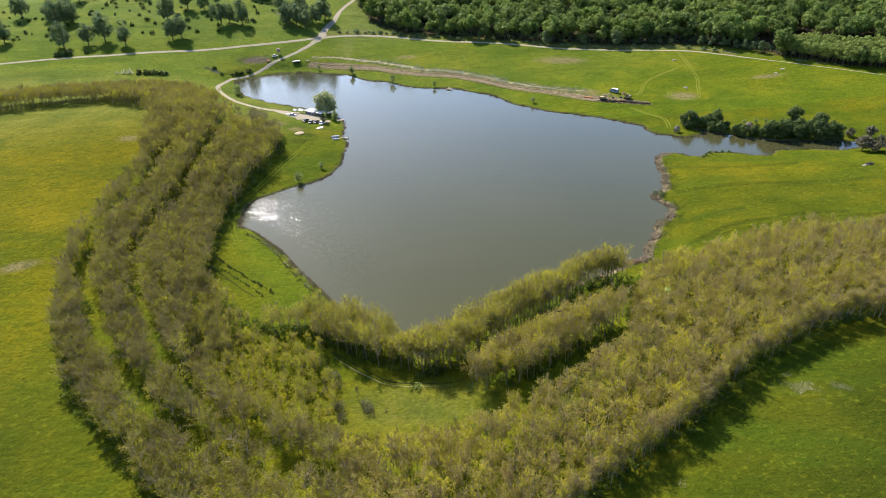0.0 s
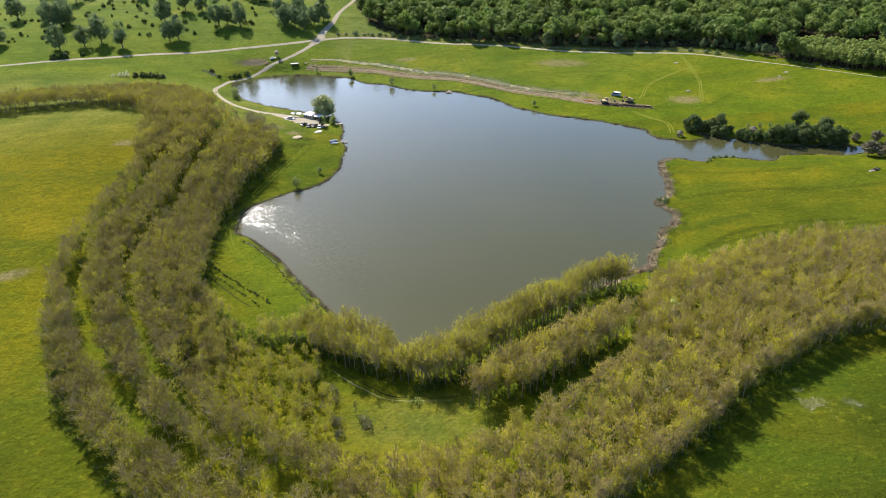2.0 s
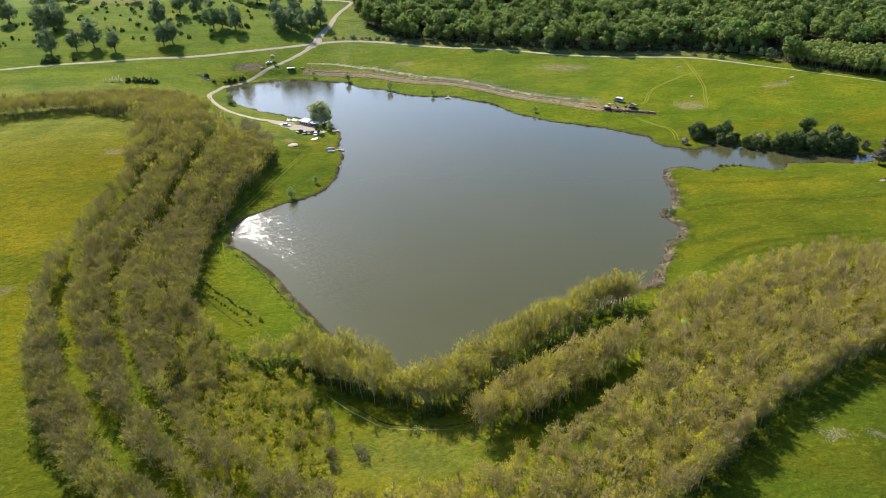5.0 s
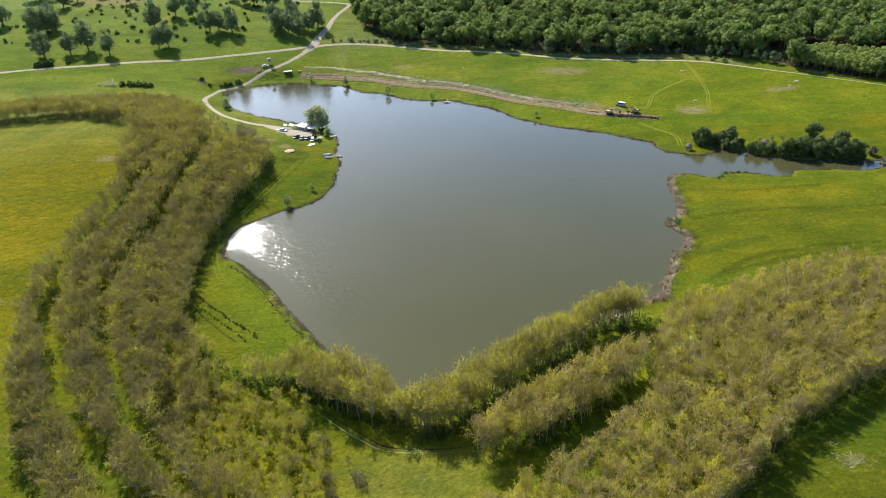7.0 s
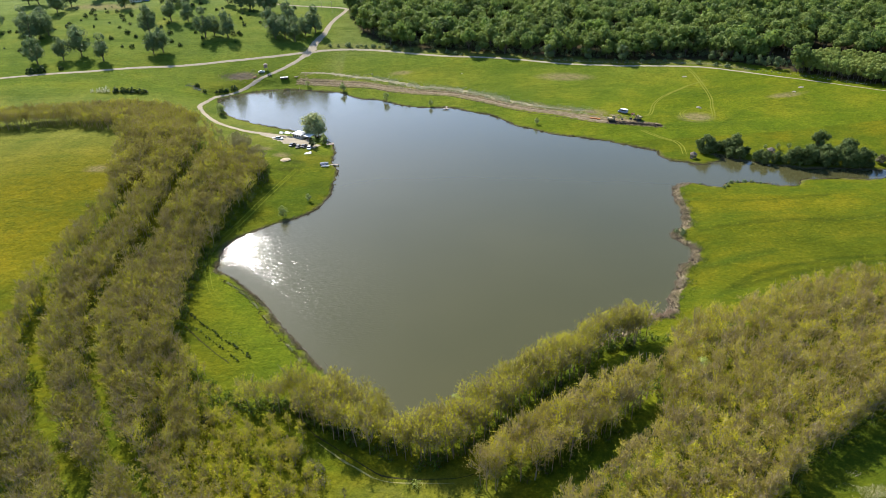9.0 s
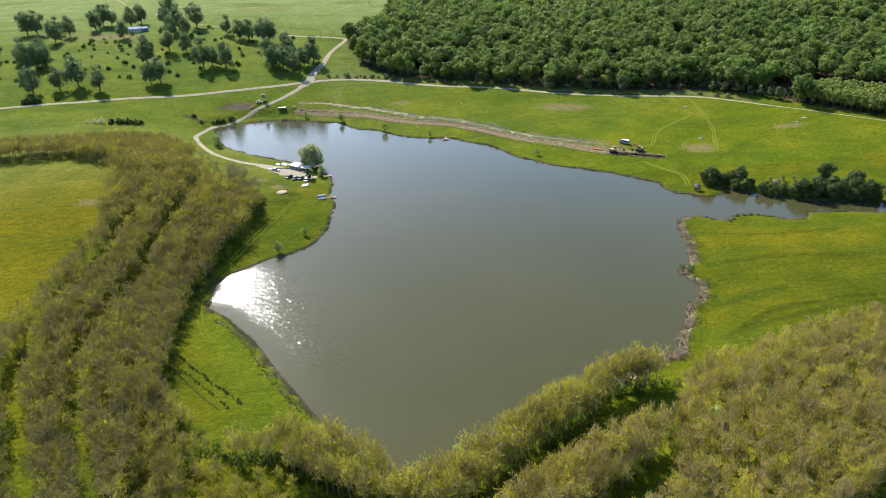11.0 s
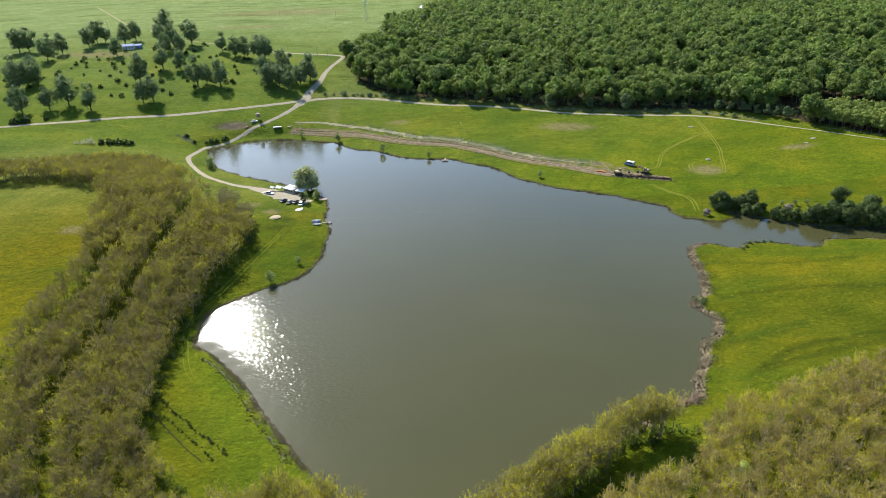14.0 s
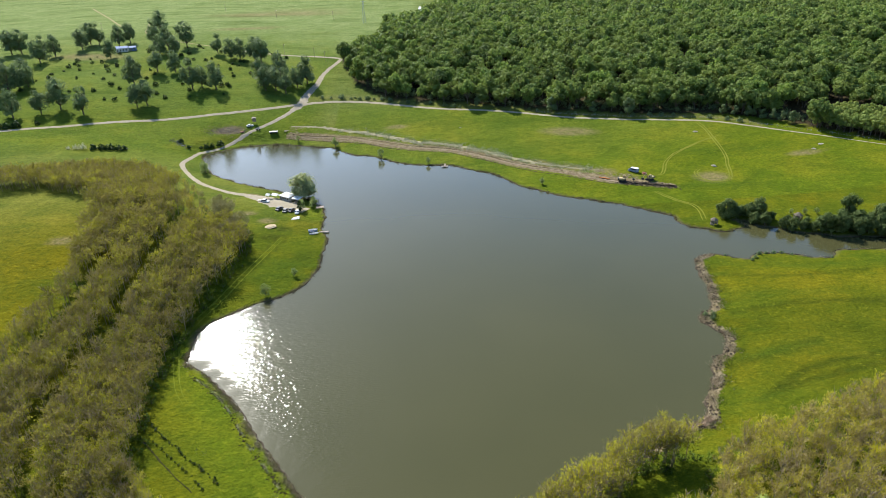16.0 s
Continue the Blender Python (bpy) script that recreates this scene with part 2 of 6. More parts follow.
# heights of the land round the lake: x, y, z
HILLS_NEAR = [(92, 111, 11.2), (72, 105, 10.8), (-9, 128, 3.6), (-22, 135, 2.0), (-20, 116, 1.8), (0, 121, 3.2), (63, 147, 5.5), (-85, 110, 9.4),
              (-140, 180, 11), (-135, 203, 14), (-142, 284, 16), (-144, 299, 16.5), (-157, 331, 18), (-82, 185, 5.0), (102, 186, 4.5),
              (125, 235, 3.0), (0, 40, 13), (120, 40, 14), (-120, 40, 12), (170, 170, 8), (-90, 280, 6), (-100, 330, 6), (190, 255, 2.5), (35, 150, 2.6)]
HILLS_FAR = [(-83, 494, 12.5), (-212, 370, 14), (-251, 449, 16), (-173, 475, 12), (-136, 478, 12), (-111, 463, 6.5), (-37, 435, 3.2), (102, 362, 3.2),
             (154, 369, 2.6), (155, 408, 6), (190, 371, 6.5), (121, 440, 6), (27, 471, 10), (205, 393, 8.6), (227, 350, 8.2), (-67, 579, 24),
             (-191, 575, 29), (-259, 694, 40), (87, 560, 20), (202, 520, 24), (290, 570, 26), (80, 700, 30), (-150, 850, 38), (-420, 600, 30), (-450, 300, 16)]
HILLS_RIM = [(0, 1400, 40), (-1200, 1200, 40), (1200, 1200, 60), (-1500, 0, 20), (1500, 0, 25), (0, -1500, 20), (450, 420, 20), (400, 200, 10), (0, -200, 14)]
HILLS = np.array(HILLS_NEAR + HILLS_FAR + HILLS_RIM, float)


def shore_distance(x, y):
    """Metres from the water's edge, negative over the lake."""
    x, y = np.asarray(x, float), np.asarray(y, float)
    best, inside = np.full(x.shape, 1e18), np.zeros(x.shape, bool)
    for (ax, ay), (bx, by) in zip(SHORE, np.roll(SHORE, -1, 0)):
        dx, dy = bx - ax, by - ay
        k = np.clip(((x - ax) * dx + (y - ay) * dy) / (dx * dx + dy * dy), 0, 1)
        best = np.minimum(best, (x - ax - k * dx) ** 2 + (y - ay - k * dy) ** 2)
        if dy:
            inside ^= ((ay > y) != (by > y)) & (x < ax + (y - ay) * dx / dy)
    return np.where(inside, -1, 1) * np.sqrt(best)


def spread(p, q):
    return np.hypot(p[:, None, 0] - q[None, :, 0], p[:, None, 1] - q[None, :, 1])


KNOTS = np.vstack([HILLS, np.column_stack([SHORE[::3], np.full(len(SHORE[::3]), 0.6)])])
WEIGHTS = np.linalg.solve(spread(KNOTS, KNOTS) - 14 * np.eye(len(KNOTS)), KNOTS[:, 2])


def wobble(x, y):
    """Small bays and noses of the water's edge, in metres."""
    return 0.38 * np.sin(1.1 * x + 0.7 * y) + 0.3 * np.sin(0.6 * x - 1.25 * y + 2) + 0.3 * np.sin(0.35 * x + 0.3 * y + 1)


def land(x, y):
    """Height of the ground."""
    x, y = np.atleast_1d(np.asarray(x, float)), np.atleast_1d(np.asarray(y, float))
    flat = np.column_stack([x.ravel(), y.ravel()])
    z = np.concatenate([spread(c, KNOTS) @ WEIGHTS for c in np.array_split(flat, 1 + len(flat) // 20000)]).reshape(x.shape)
    d = shore_distance(x, y) + wobble(x, y)
    k = np.clip(d / 14, 0, 1)
    dry = 0.45 * np.clip(d / 0.8, 0, 1) + np.maximum(z - 0.5, 0) * k * k * (3 - 2 * k)
    return np.where(d > 0, dry, np.maximum(d * 0.6, -2.5))

# ---- building kit ----
rng = np.random.default_rng(7)


def mesh_of(name, verts, faces, mats, index=None, smooth=False):
    """A mesh from arrays; faces all have the same number of corners."""
    verts, faces = np.asarray(verts, np.float32), np.asarray(faces, np.int32)
    me = bpy.data.meshes.new(name)
    n, c = faces.shape
    me.vertices.add(len(verts))
    me.vertices.foreach_set("co", verts.ravel())
    me.loops.add(n * c)
    me.loops.foreach_set("vertex_index", faces.ravel())
    me.polygons.add(n)
    me.polygons.foreach_set("loop_start", np.arange(n, dtype=np.int32) * c)
    for m in mats:
        me.materials.append(m)
    if index is not None:
        me.polygons.foreach_set("material_index", np.asarray(index, np.int32))
    me.polygons.foreach_set("use_smooth", np.full(n, smooth))
    me.update(calc_edges=True)
    return me


def part(name, bm, material, parent, label=""):
    """Links a bmesh as one mesh object under a thing."""
    me = bpy.data.meshes.new(name)
    bm.to_mesh(me)
    bm.free()
    me.materials.append(material)
    ob = new(name, me)
    ob.parent = parent
    if label:
        ob["label"] = label
    return ob


def smooth_line(points, step=2.0, closed=False):
    """Points along a rounded line through the given ones."""
    p = np.array(points, float)
    ext = np.vstack([p[-1], p, p[0], p[1]]) if closed else np.vstack([2 * p[0] - p[1], p, 2 * p[-1] - p[-2]])
    out = []
    for i in range(1, len(ext) - 2):
        a, b, c, d = ext[i - 1:i + 3]
        m = max(1, int(np.hypot(*(c - b)) / step))
        t = (np.arange(m) / m)[:, None]
        out.append(0.5 * (2 * b + (c - a) * t + (2 * a - 5 * b + 4 * c - d) * t ** 2 + (3 * b - a - 3 * c + d) * t ** 3))
    if not closed:
        out.append(ext[-2:-1])
    return np.vstack(out)


def within(poly, x, y):
    inside = np.zeros(np.shape(x), bool)
    for (ax, ay), (bx, by) in zip(poly, np.roll(np.asarray(poly, float), -1, 0)):
        if ay != by:
            inside ^= ((ay > y) != (by > y)) & (x < ax + (y - ay) * (bx - ax) / (by - ay))
    return inside


def line_distance(line, x, y):
    best = np.full(np.shape(x), 1e18)
    for (ax, ay), (bx, by) in zip(line[:-1], line[1:]):
        dx, dy = bx - ax, by - ay
        k = np.clip(((x - ax) * dx + (y - ay) * dy) / (dx * dx + dy * dy + 1e-9), 0, 1)
        best = np.minimum(best, (x - ax - k * dx) ** 2 + (y - ay - k * dy) ** 2)
    return np.sqrt(best)


def surface_z(x, y):
    """Height of the ground sheet as it is meshed."""
    x, y = np.asarray(x, float), np.asarray(y, float)
    i, j = np.clip(np.searchsorted(AXIS_X, x) - 1, 0, len(AXIS_X) - 2), np.clip(np.searchsorted(AXIS_Y, y) - 1, 0, len(AXIS_Y) - 2)
    u, v = (x - AXIS_X[i]) / (AXIS_X[i + 1] - AXIS_X[i]), (y - AXIS_Y[j]) / (AXIS_Y[j + 1] - AXIS_Y[j])
    return (GROUND_Z[j, i] * (1 - u) + GROUND_Z[j, i + 1] * u) * (1 - v) + (GROUND_Z[j + 1, i] * (1 - u) + GROUND_Z[j + 1, i + 1] * u) * v


def ribbon(name, line, width, material, lift=0.07, rough=0.15, step=1.6, across=6, bumpy=0.0, wander=0.0):
    """A worn strip that lies on the land along a line."""
    c = smooth_line(line, step)
    t = np.gradient(c, axis=0)
    t /= np.maximum(np.hypot(t[:, 0], t[:, 1]), 1e-6)[:, None]
    side = np.column_stack([-t[:, 1], t[:, 0]])
    n = len(c)
    s = np.linspace(-1, 1, across + 1)
    w = np.full(n, width / 2.0) if np.isscalar(width) else np.interp(np.linspace(0, 1, n), np.linspace(0, 1, len(width)), width) / 2
    drift = np.cumsum(rng.normal(0, 1, n)) * wander
    drift -= np.linspace(0, drift[-1], n)
    edge = np.ones((n, across + 1))
    edge[:, [0, -1]] += rng.normal(0, rough, (n, 2))
    off = s[None] * w[:, None] * edge + drift[:, None]
    x, y = c[:, :1] + side[:, :1] * off, c[:, 1:] + side[:, 1:] * off
    z = surface_z(x, y) + lift + rng.random((n, across + 1)) * bumpy
    z[:, [0, -1]] -= lift + 0.06
    v = np.stack([x, y, z], 2).reshape(-1, 3)
    i = np.arange((n - 1) * (across + 1)).reshape(n - 1, across + 1)[:, :-1].ravel()
    f = np.column_stack([i, i + across + 1, i + across + 2, i + 1])
    ob = new(name, mesh_of(name, v, f, [material], smooth=True))
    return tagged(ob, kind="structure")


def blot(x, y, rx, ry, turn, px, py):
    """A soft spot: 1 in its middle, 0 outside."""
    c, s = math.cos(radians(turn)), math.sin(radians(turn))
    u, v = (px - x) * c + (py - y) * s, -(px - x) * s + (py - y) * c
    return np.clip(1.6 - 1.6 * np.hypot(u / rx, v / ry), 0, 1)


# ---- trees, as arrays ----
def limb(a, b, ra, rb, sides=4):
    """A tapered round bar from a to b: its corners and faces."""
    a, b = np.array(a, float), np.array(b, float)
    d = (b - a) / np.linalg.norm(b - a)
    u = np.cross(d, (0.3, 1, 0.2))
    u /= np.linalg.norm(u)
    w = np.cross(d, u)
    ang = np.arange(sides) * 2 * math.pi / sides
    ring = np.cos(ang)[:, None] * u + np.sin(ang)[:, None] * w
    v = np.vstack([a + ra * ring, b + rb * ring])
    i = np.arange(sides)
    f = np.column_stack([i, (i + 1) % sides, sides + (i + 1) % sides, sides + i])
    return v, f


def gather(pieces):
    vs, fs, n = [], [], 0
    for v, f in pieces:
        vs.append(v)
        fs.append(f + n)
        n += len(v)
    return np.vstack(vs), np.vstack(fs)


def leaves(centres, sizes, outward=None, droop=0.5, longer=1.3, r=None):
    """Four-cornered sprays of leaves round the given places."""
    r = r or rng
    n = len(centres)
    nrm = r.normal(0, 1, (n, 3))
    if outward is not None:
        nrm = nrm * droop + outward
    nrm /= np.linalg.norm(nrm, axis=1)[:, None]
    u = np.cross(nrm, r.normal(0, 1, (n, 3)))
    u /= np.linalg.norm(u, axis=1)[:, None]
    w = np.cross(nrm, u)
    s = np.asarray(sizes)[:, None] / 2
    bend = nrm * s * r.uniform(-0.5, 0.5, (n, 1))
    v = np.stack([centres - u * s * longer + bend, centres - w * s * r.uniform(0.5, 1, (n, 1)), centres + u * s * longer + bend, centres + w * s * r.uniform(0.5, 1, (n, 1))], 1).reshape(-1, 3)
    return v, np.arange(4 * n).reshape(n, 4)


def flakes(centres, sizes, outward, loose, r):
    """Three-cornered leaf clumps that face outward, more or less loosely."""
    n = len(centres)
    nrm = outward + r.normal(0, loose, (n, 3))
    u = np.cross(nrm, r.normal(0, 1, (n, 3)))
    u /= np.linalg.norm(u, axis=1)[:, None]
    w = np.cross(nrm / np.linalg.norm(nrm, axis=1)[:, None], u)
    s = np.asarray(sizes)[:, None] / 2
    v = np.stack([centres - u * s - w * s * 0.6, centres + u * s - w * s * r.uniform(0.3, 0.9, (n, 1)), centres + w * s * r.uniform(0.8, 1.3, (n, 1))], 1).reshape(-1, 3)
    return v, np.arange(3 * n).reshape(n, 3)


def halved(f):
    """Four-cornered faces as pairs of three-cornered ones."""
    return np.vstack([f[:, [0, 1, 2]], f[:, [0, 2, 3]]])


def sprays(centres, along, facing, longs, wides, r):
    """Slim three-cornered sprays of small leaves that follow their twigs and spread to the light."""
    n = len(centres)
    u = along + r.normal(0, 0.42, (n, 3))
    u /= np.linalg.norm(u, axis=1)[:, None]
    w = np.cross(facing + r.normal(0, 0.4, (n, 3)), u)
    w /= np.linalg.norm(w, axis=1)[:, None]
    a, b = u * np.asarray(longs)[:, None] / 2, w * np.asarray(wides)[:, None] / 2
    v = np.stack([centres - a * 0.8 - b, centres - a * 0.5 + b, centres + a], 1).reshape(-1, 3)
    return v, np.arange(3 * n).reshape(n, 3)


def slim_tree(seed, height=9.5, radius=1.9, n_leaf=350, n_twig=70, leafy=1.0, low=0.3, limbs=11):
    """A slender plantation tree with upright limbs and thin young foliage: wood, foliage."""
    r = np.random.default_rng(seed)
    lean = r.normal(0, 0.25, 2)
    wood, spots, ways = [], [], []
    top = np.array([lean[0], lean[1], height * 0.93])
    mid = top * 0.5 + np.array([*r.normal(0, 0.15, 2), 0])
    wood += [limb((0, 0, -0.3), mid, 0.12, 0.08, 3), limb(mid, top, 0.08, 0.025, 3)]
    tips = []
    for i in range(limbs):
        k = low + (0.82 - low) * (i + r.uniform(0, 1)) / limbs
        a = top * k
        ang = i * 2.4 + r.uniform(-0.6, 0.6)
        reach = radius * r.uniform(0.6, 1.05) * (1.25 - 0.8 * abs(k - 0.45))
        b = a + np.array([math.cos(ang) * reach, math.sin(ang) * reach, height * r.uniform(0.11, 0.22)])
        fin = np.array([-math.sin(ang), math.cos(ang), 0]) * 0.055
        wood.append((np.array([a - fin, a + fin, b + fin * 0.25, b - fin * 0.25]), np.array([[0, 1, 2, 3]])))
        m = int(n_leaf / (limbs + 1.5))
        q = 1.1 - 0.8 * r.random((m, 1)) ** 2.2
        spots.append(a + (b - a) * q + r.normal(0, 0.36, (m, 3)))
        way = (b - a) / np.linalg.norm(b - a)
        ways.append(np.tile(way, (m, 1)))
        tips.append((a, b))
    m = n_leaf - sum(len(s) for s in spots)
    spots.append(top * r.uniform(0.72, 1.04, (m, 1)) + r.normal(0, 0.42, (m, 3)))
    ways.append(np.tile((0.0, 0.0, 1.0), (m, 1)))
    c, way = np.vstack(spots), np.vstack(ways)
    out = c - np.array([lean[0], lean[1], 0]) * c[:, 2:] / height
    out = np.column_stack([out[:, :2] / radius, np.full(len(c), 0.85)])
    # fine upright twigs: slim pointed blades
    which = r.integers(0, len(tips), n_twig)
    at = np.array([tips[i][0] + (tips[i][1] - tips[i][0]) * r.uniform(0.3, 1.0) for i in which])
    end = at + np.column_stack([r.normal(0, 0.5, n_twig), r.normal(0, 0.5, n_twig), r.uniform(0.8, 2.0, n_twig)])
    w = np.column_stack([r.normal(0, 1, n_twig), r.normal(0, 1, n_twig), np.zeros(n_twig)])
    w *= 0.05 / np.linalg.norm(w, axis=1)[:, None]
    v, f = gather(wood)
    blades = np.stack([at - w, at + w, end], 1).reshape(-1, 3), np.arange(3 * n_twig).reshape(-1, 3)
    return gather([(v, halved(f)), blades]), sprays(c, way, out, r.uniform(0.3, 0.7, len(c)) * leafy, r.uniform(0.13, 0.27, len(c)) * leafy, r)


def broad_tree(seed, height=14.0, spread_r=4.6, lobes=9, n_leaf=640, size=(0.6, 1.1), bole=0.2, low=0.36, core=7, loose=0.3):
    """A broadleaf tree with a lobed crown: wood, foliage."""
    r = np.random.default_rng(seed)
    wood, cs, ns, fill = [], [], [], []
    fork = np.array([r.normal(0, 0.2), r.normal(0, 0.2), height * bole])
    wood.append(limb((0, 0, -0.4), fork, height * 0.026, height * 0.018, 6))
    for i in range(lobes):
        ang = i * 2.4 + r.uniform(-0.5, 0.5)
        k = r.uniform(0.35, 0.66) if i else 0.05
        z = height * (low + (0.76 - low) * r.uniform(0, 1) * (1.25 - 0.6 * k) if i else 0.8)
        c = np.array([math.cos(ang) * spread_r * k, math.sin(ang) * spread_r * k, z])
        rad = spread_r * r.uniform(0.36, 0.56)
        wood.append(limb(fork, c, height * 0.012, 0.04, 4))
        m = n_leaf // lobes
        d = r.normal(0, 1, (m, 3))
        d[:, 2] += 0.45
        d /= np.linalg.norm(d, axis=1)[:, None]
        tall = np.array([1, 1, min(1.0, height * 0.22 / rad)])
        bulge = 1 + 0.10 * np.sin(4 * np.arctan2(d[:, 1], d[:, 0]) + 5 * d[:, 2] + i)
        cs.append(c + d * (rad * r.uniform(0.88, 1.05, m) * bulge)[:, None] * tall)
        ns.append(d)
        if core:
            d = r.normal(0, 1, (core, 3))
            d /= np.linalg.norm(d, axis=1)[:, None]
            fill.append((c + d * rad * 0.5 * tall, np.full(core, rad * 1.25), d))
    c, d = np.vstack(cs), np.vstack(ns)
    keep = c[:, 2] > height * 0.12
    foliage = [flakes(c[keep], r.uniform(*size, keep.sum()), d[keep], loose, r)]
    if core:
        foliage.append(flakes(*(np.concatenate(q) for q in zip(*fill)), 0.3, r))
    return gather(wood), gather(foliage)


def bush_kind(seed, height=1.6, radius=1.1, n=60, size=(0.25, 0.5)):
    """A low rounded bush: stems, foliage."""
    r = np.random.default_rng(seed)
    wood = [limb((0, 0, -0.15), (r.normal(0, radius * 0.5), r.normal(0, radius * 0.5), height * 0.75), 0.05, 0.015, 3) for _ in range(5)]
    d = r.normal(0, 1, (n, 3))
    d[:, 2] = abs(d[:, 2])
    d /= np.linalg.norm(d, axis=1)[:, None]
    bulge = 1 + 0.25 * np.sin(3 * np.arctan2(d[:, 1], d[:, 0]) + seed)
    c = d * np.array([radius, radius, height]) * (r.uniform(0.6, 1.0, n) * bulge)[:, None] + [0, 0, 0.1]
    return gather(wood), leaves(c, r.uniform(*size, n), d, 0.7, 1.1, r)


def planted(kinds, x, y, scale, turn, pick):
    """Many trees in one pair of arrays: all wood, then all foliage; with a tone for each tree."""
    out = []
    tone = rng.random(len(x))
    z = surface_z(x, y)
    for layer in (0, 1):
        vs, fs, ts, n = [], [], [], 0
        for k, kind in enumerate(kinds):
            v, f = kind[layer]
            sel = np.where(pick == k)[0]
            if not len(sel):
                continue
            c, s = np.cos(turn[sel])[:, None], np.sin(turn[sel])[:, None]
            q = scale[sel][:, None]
            px = (v[None, :, 0] * c - v[None, :, 1] * s) * q + x[sel][:, None]
            py = (v[None, :, 0] * s + v[None, :, 1] * c) * q + y[sel][:, None]
            pz = v[None, :, 2] * q + z[sel][:, None]
            vs.append(np.stack([px, py, pz], 2).reshape(-1, 3))
            fs.append((f[None] + (np.arange(len(sel)) * len(v))[:, None, None] + n).reshape(-1, f.shape[1]))
            ts.append(np.repeat(tone[sel], len(v)))
            n += len(v) * len(sel)
        out.append((np.vstack(vs), np.vstack(fs), np.concatenate(ts)))
    return out


def stand(name, kinds, x, y, scale, mats, label, category, pick=None):
    """A stand of uncountable trees: one object of trunks and crowns."""
    turn = rng.uniform(0, 6.28, len(x))
    if pick is None:
        pick = rng.integers(0, len(kinds), len(x))
    (wv, wf, wt), (lv, lf, lt) = planted(kinds, x, y, scale, turn, pick)
    wf, lf = (halved(f) if f.shape[1] == 4 else f for f in (wf, lf))
    v, f = np.vstack([wv, lv]), np.vstack([wf, lf + len(wv)])
    idx = np.concatenate([np.zeros(len(wf)), np.ones(len(lf))])
    me = mesh_of(name, v, f, mats, idx)
    me.attributes.new("tone", "FLOAT", "POINT").data.foreach_set("value", np.concatenate([wt, lt]).astype(np.float32))
    return tagged(new(name, me), label, category, kind="stuff")


def tree_thing(name, kind, mats, x, y, scale, turn, label, category="tree", group="", meshes=None):
    """A single tree with its trunk and its crown as parts."""
    root = new(name)
    root.empty_display_size = 0.5
    root.matrix_world = pose(x, y, float(surface_z(x, y)), 0, 0, turn) @ Matrix.Scale(scale, 4)
    if meshes is None:
        meshes = tree_meshes(kind, mats)
    for nm, me in zip(("trunk", "crown"), meshes):
        ob = new(nm, me)
        ob.parent = root
    return tagged(root, label, category, group)


def tree_meshes(kind, mats):
    return mesh_of("trunk", *kind[0], [mats[0]], smooth=True), mesh_of("crown", *kind[1], [mats[1]])


def scatter(poly, gap, jitter=0.32, lanes=(), lane_width=(), holes=(), angle=20.0):
    """Places on a jittered grid inside an outline, off the lanes and out of the water."""
    p = np.array(poly, float)
    c, s = math.cos(radians(angle)), math.sin(radians(angle))
    q = np.column_stack([p[:, 0] * c + p[:, 1] * s, -p[:, 0] * s + p[:, 1] * c])
    gx, gy = np.meshgrid(np.arange(q[:, 0].min(), q[:, 0].max(), gap), np.arange(q[:, 1].min(), q[:, 1].max(), gap))
    gx = gx.ravel() + rng.normal(0, jitter, gx.size) * gap
    gy = gy.ravel() + rng.normal(0, jitter, gy.size) * gap
    x, y = gx * c - gy * s, gx * s + gy * c
    ok = within(p, x, y)
    for lane, wide in zip(lanes, lane_width):
        ok[ok] &= line_distance(smooth_line(lane, 4), x[ok], y[ok]) > wide / 2
    for hole in holes:
        ok[ok] &= ~within(hole, x[ok], y[ok])
    ok[ok] &= shore_distance(x[ok], y[ok]) > 1.2
    return x[ok], y[ok]

# ---- outlines of roads, stands and fields (metres) ----
ROAD_WEST = [(-330, 415), (-290, 433), (-251.3, 449.7), (-227.4, 456.5), (-199.6, 466.7), (-172.8, 473.3), (-137.7, 482.1), (-115.4, 488.8), (-90, 495.4), (-83.5, 498)]
ROAD_EAST = [(-84, 495.5), (-75, 498.3), (-59.7, 499.4), (-40.2, 496.8), (-20.8, 490.4), (10.9, 477.9), (52.8, 466.3), (86.8, 453.1), (120.3, 444.8),
             (151.5, 434.3), (169.1, 426.8), (184.3, 415.7), (202.6, 400.3), (215.5, 389.3), (236.1, 370.6), (270, 342), (320, 310)]
ROAD_NORTH = [(-85.5, 497), (-82.9, 515), (-78.7, 530.7), (-77, 547.6), (-73.4, 563.4), (-67.4, 581.9), (-68.5, 590), (-86.5, 595.5), (-109.8, 599.7), (-150, 612)]
ROAD_LAKE = [(-85.8, 493.6), (-95.3, 479), (-104.5, 468), (-113.7, 459.2), (-122.5, 448.7), (-128.7, 441.5), (-138.4, 433.5), (-140.7, 418.2), (-139.7, 407.8),
             (-130.4, 391), (-119.5, 375.4), (-103.1, 362.8), (-91, 358.2), (-78.4, 350.8), (-66.2, 343)]
BERM = [(-86.5, 454.8), (-70, 450.5), (-48, 442.5), (-33.6, 434.6), (-20, 427), (-6.4, 421), (13, 414), (31.4, 401), (48.3, 386.3), (70, 372), (84.6, 360), (94.5, 354.4), (117, 346)]
BERM_PATH = [(-87.8, 466), (-71.2, 463.7), (-56.1, 456.7), (-37.7, 448.6), (-19.9, 437.4), (-6.2, 428.9), (13.6, 420.9), (32.3, 408.4), (49.6, 393.6), (71.5, 378.8), (87.6, 371.5)]
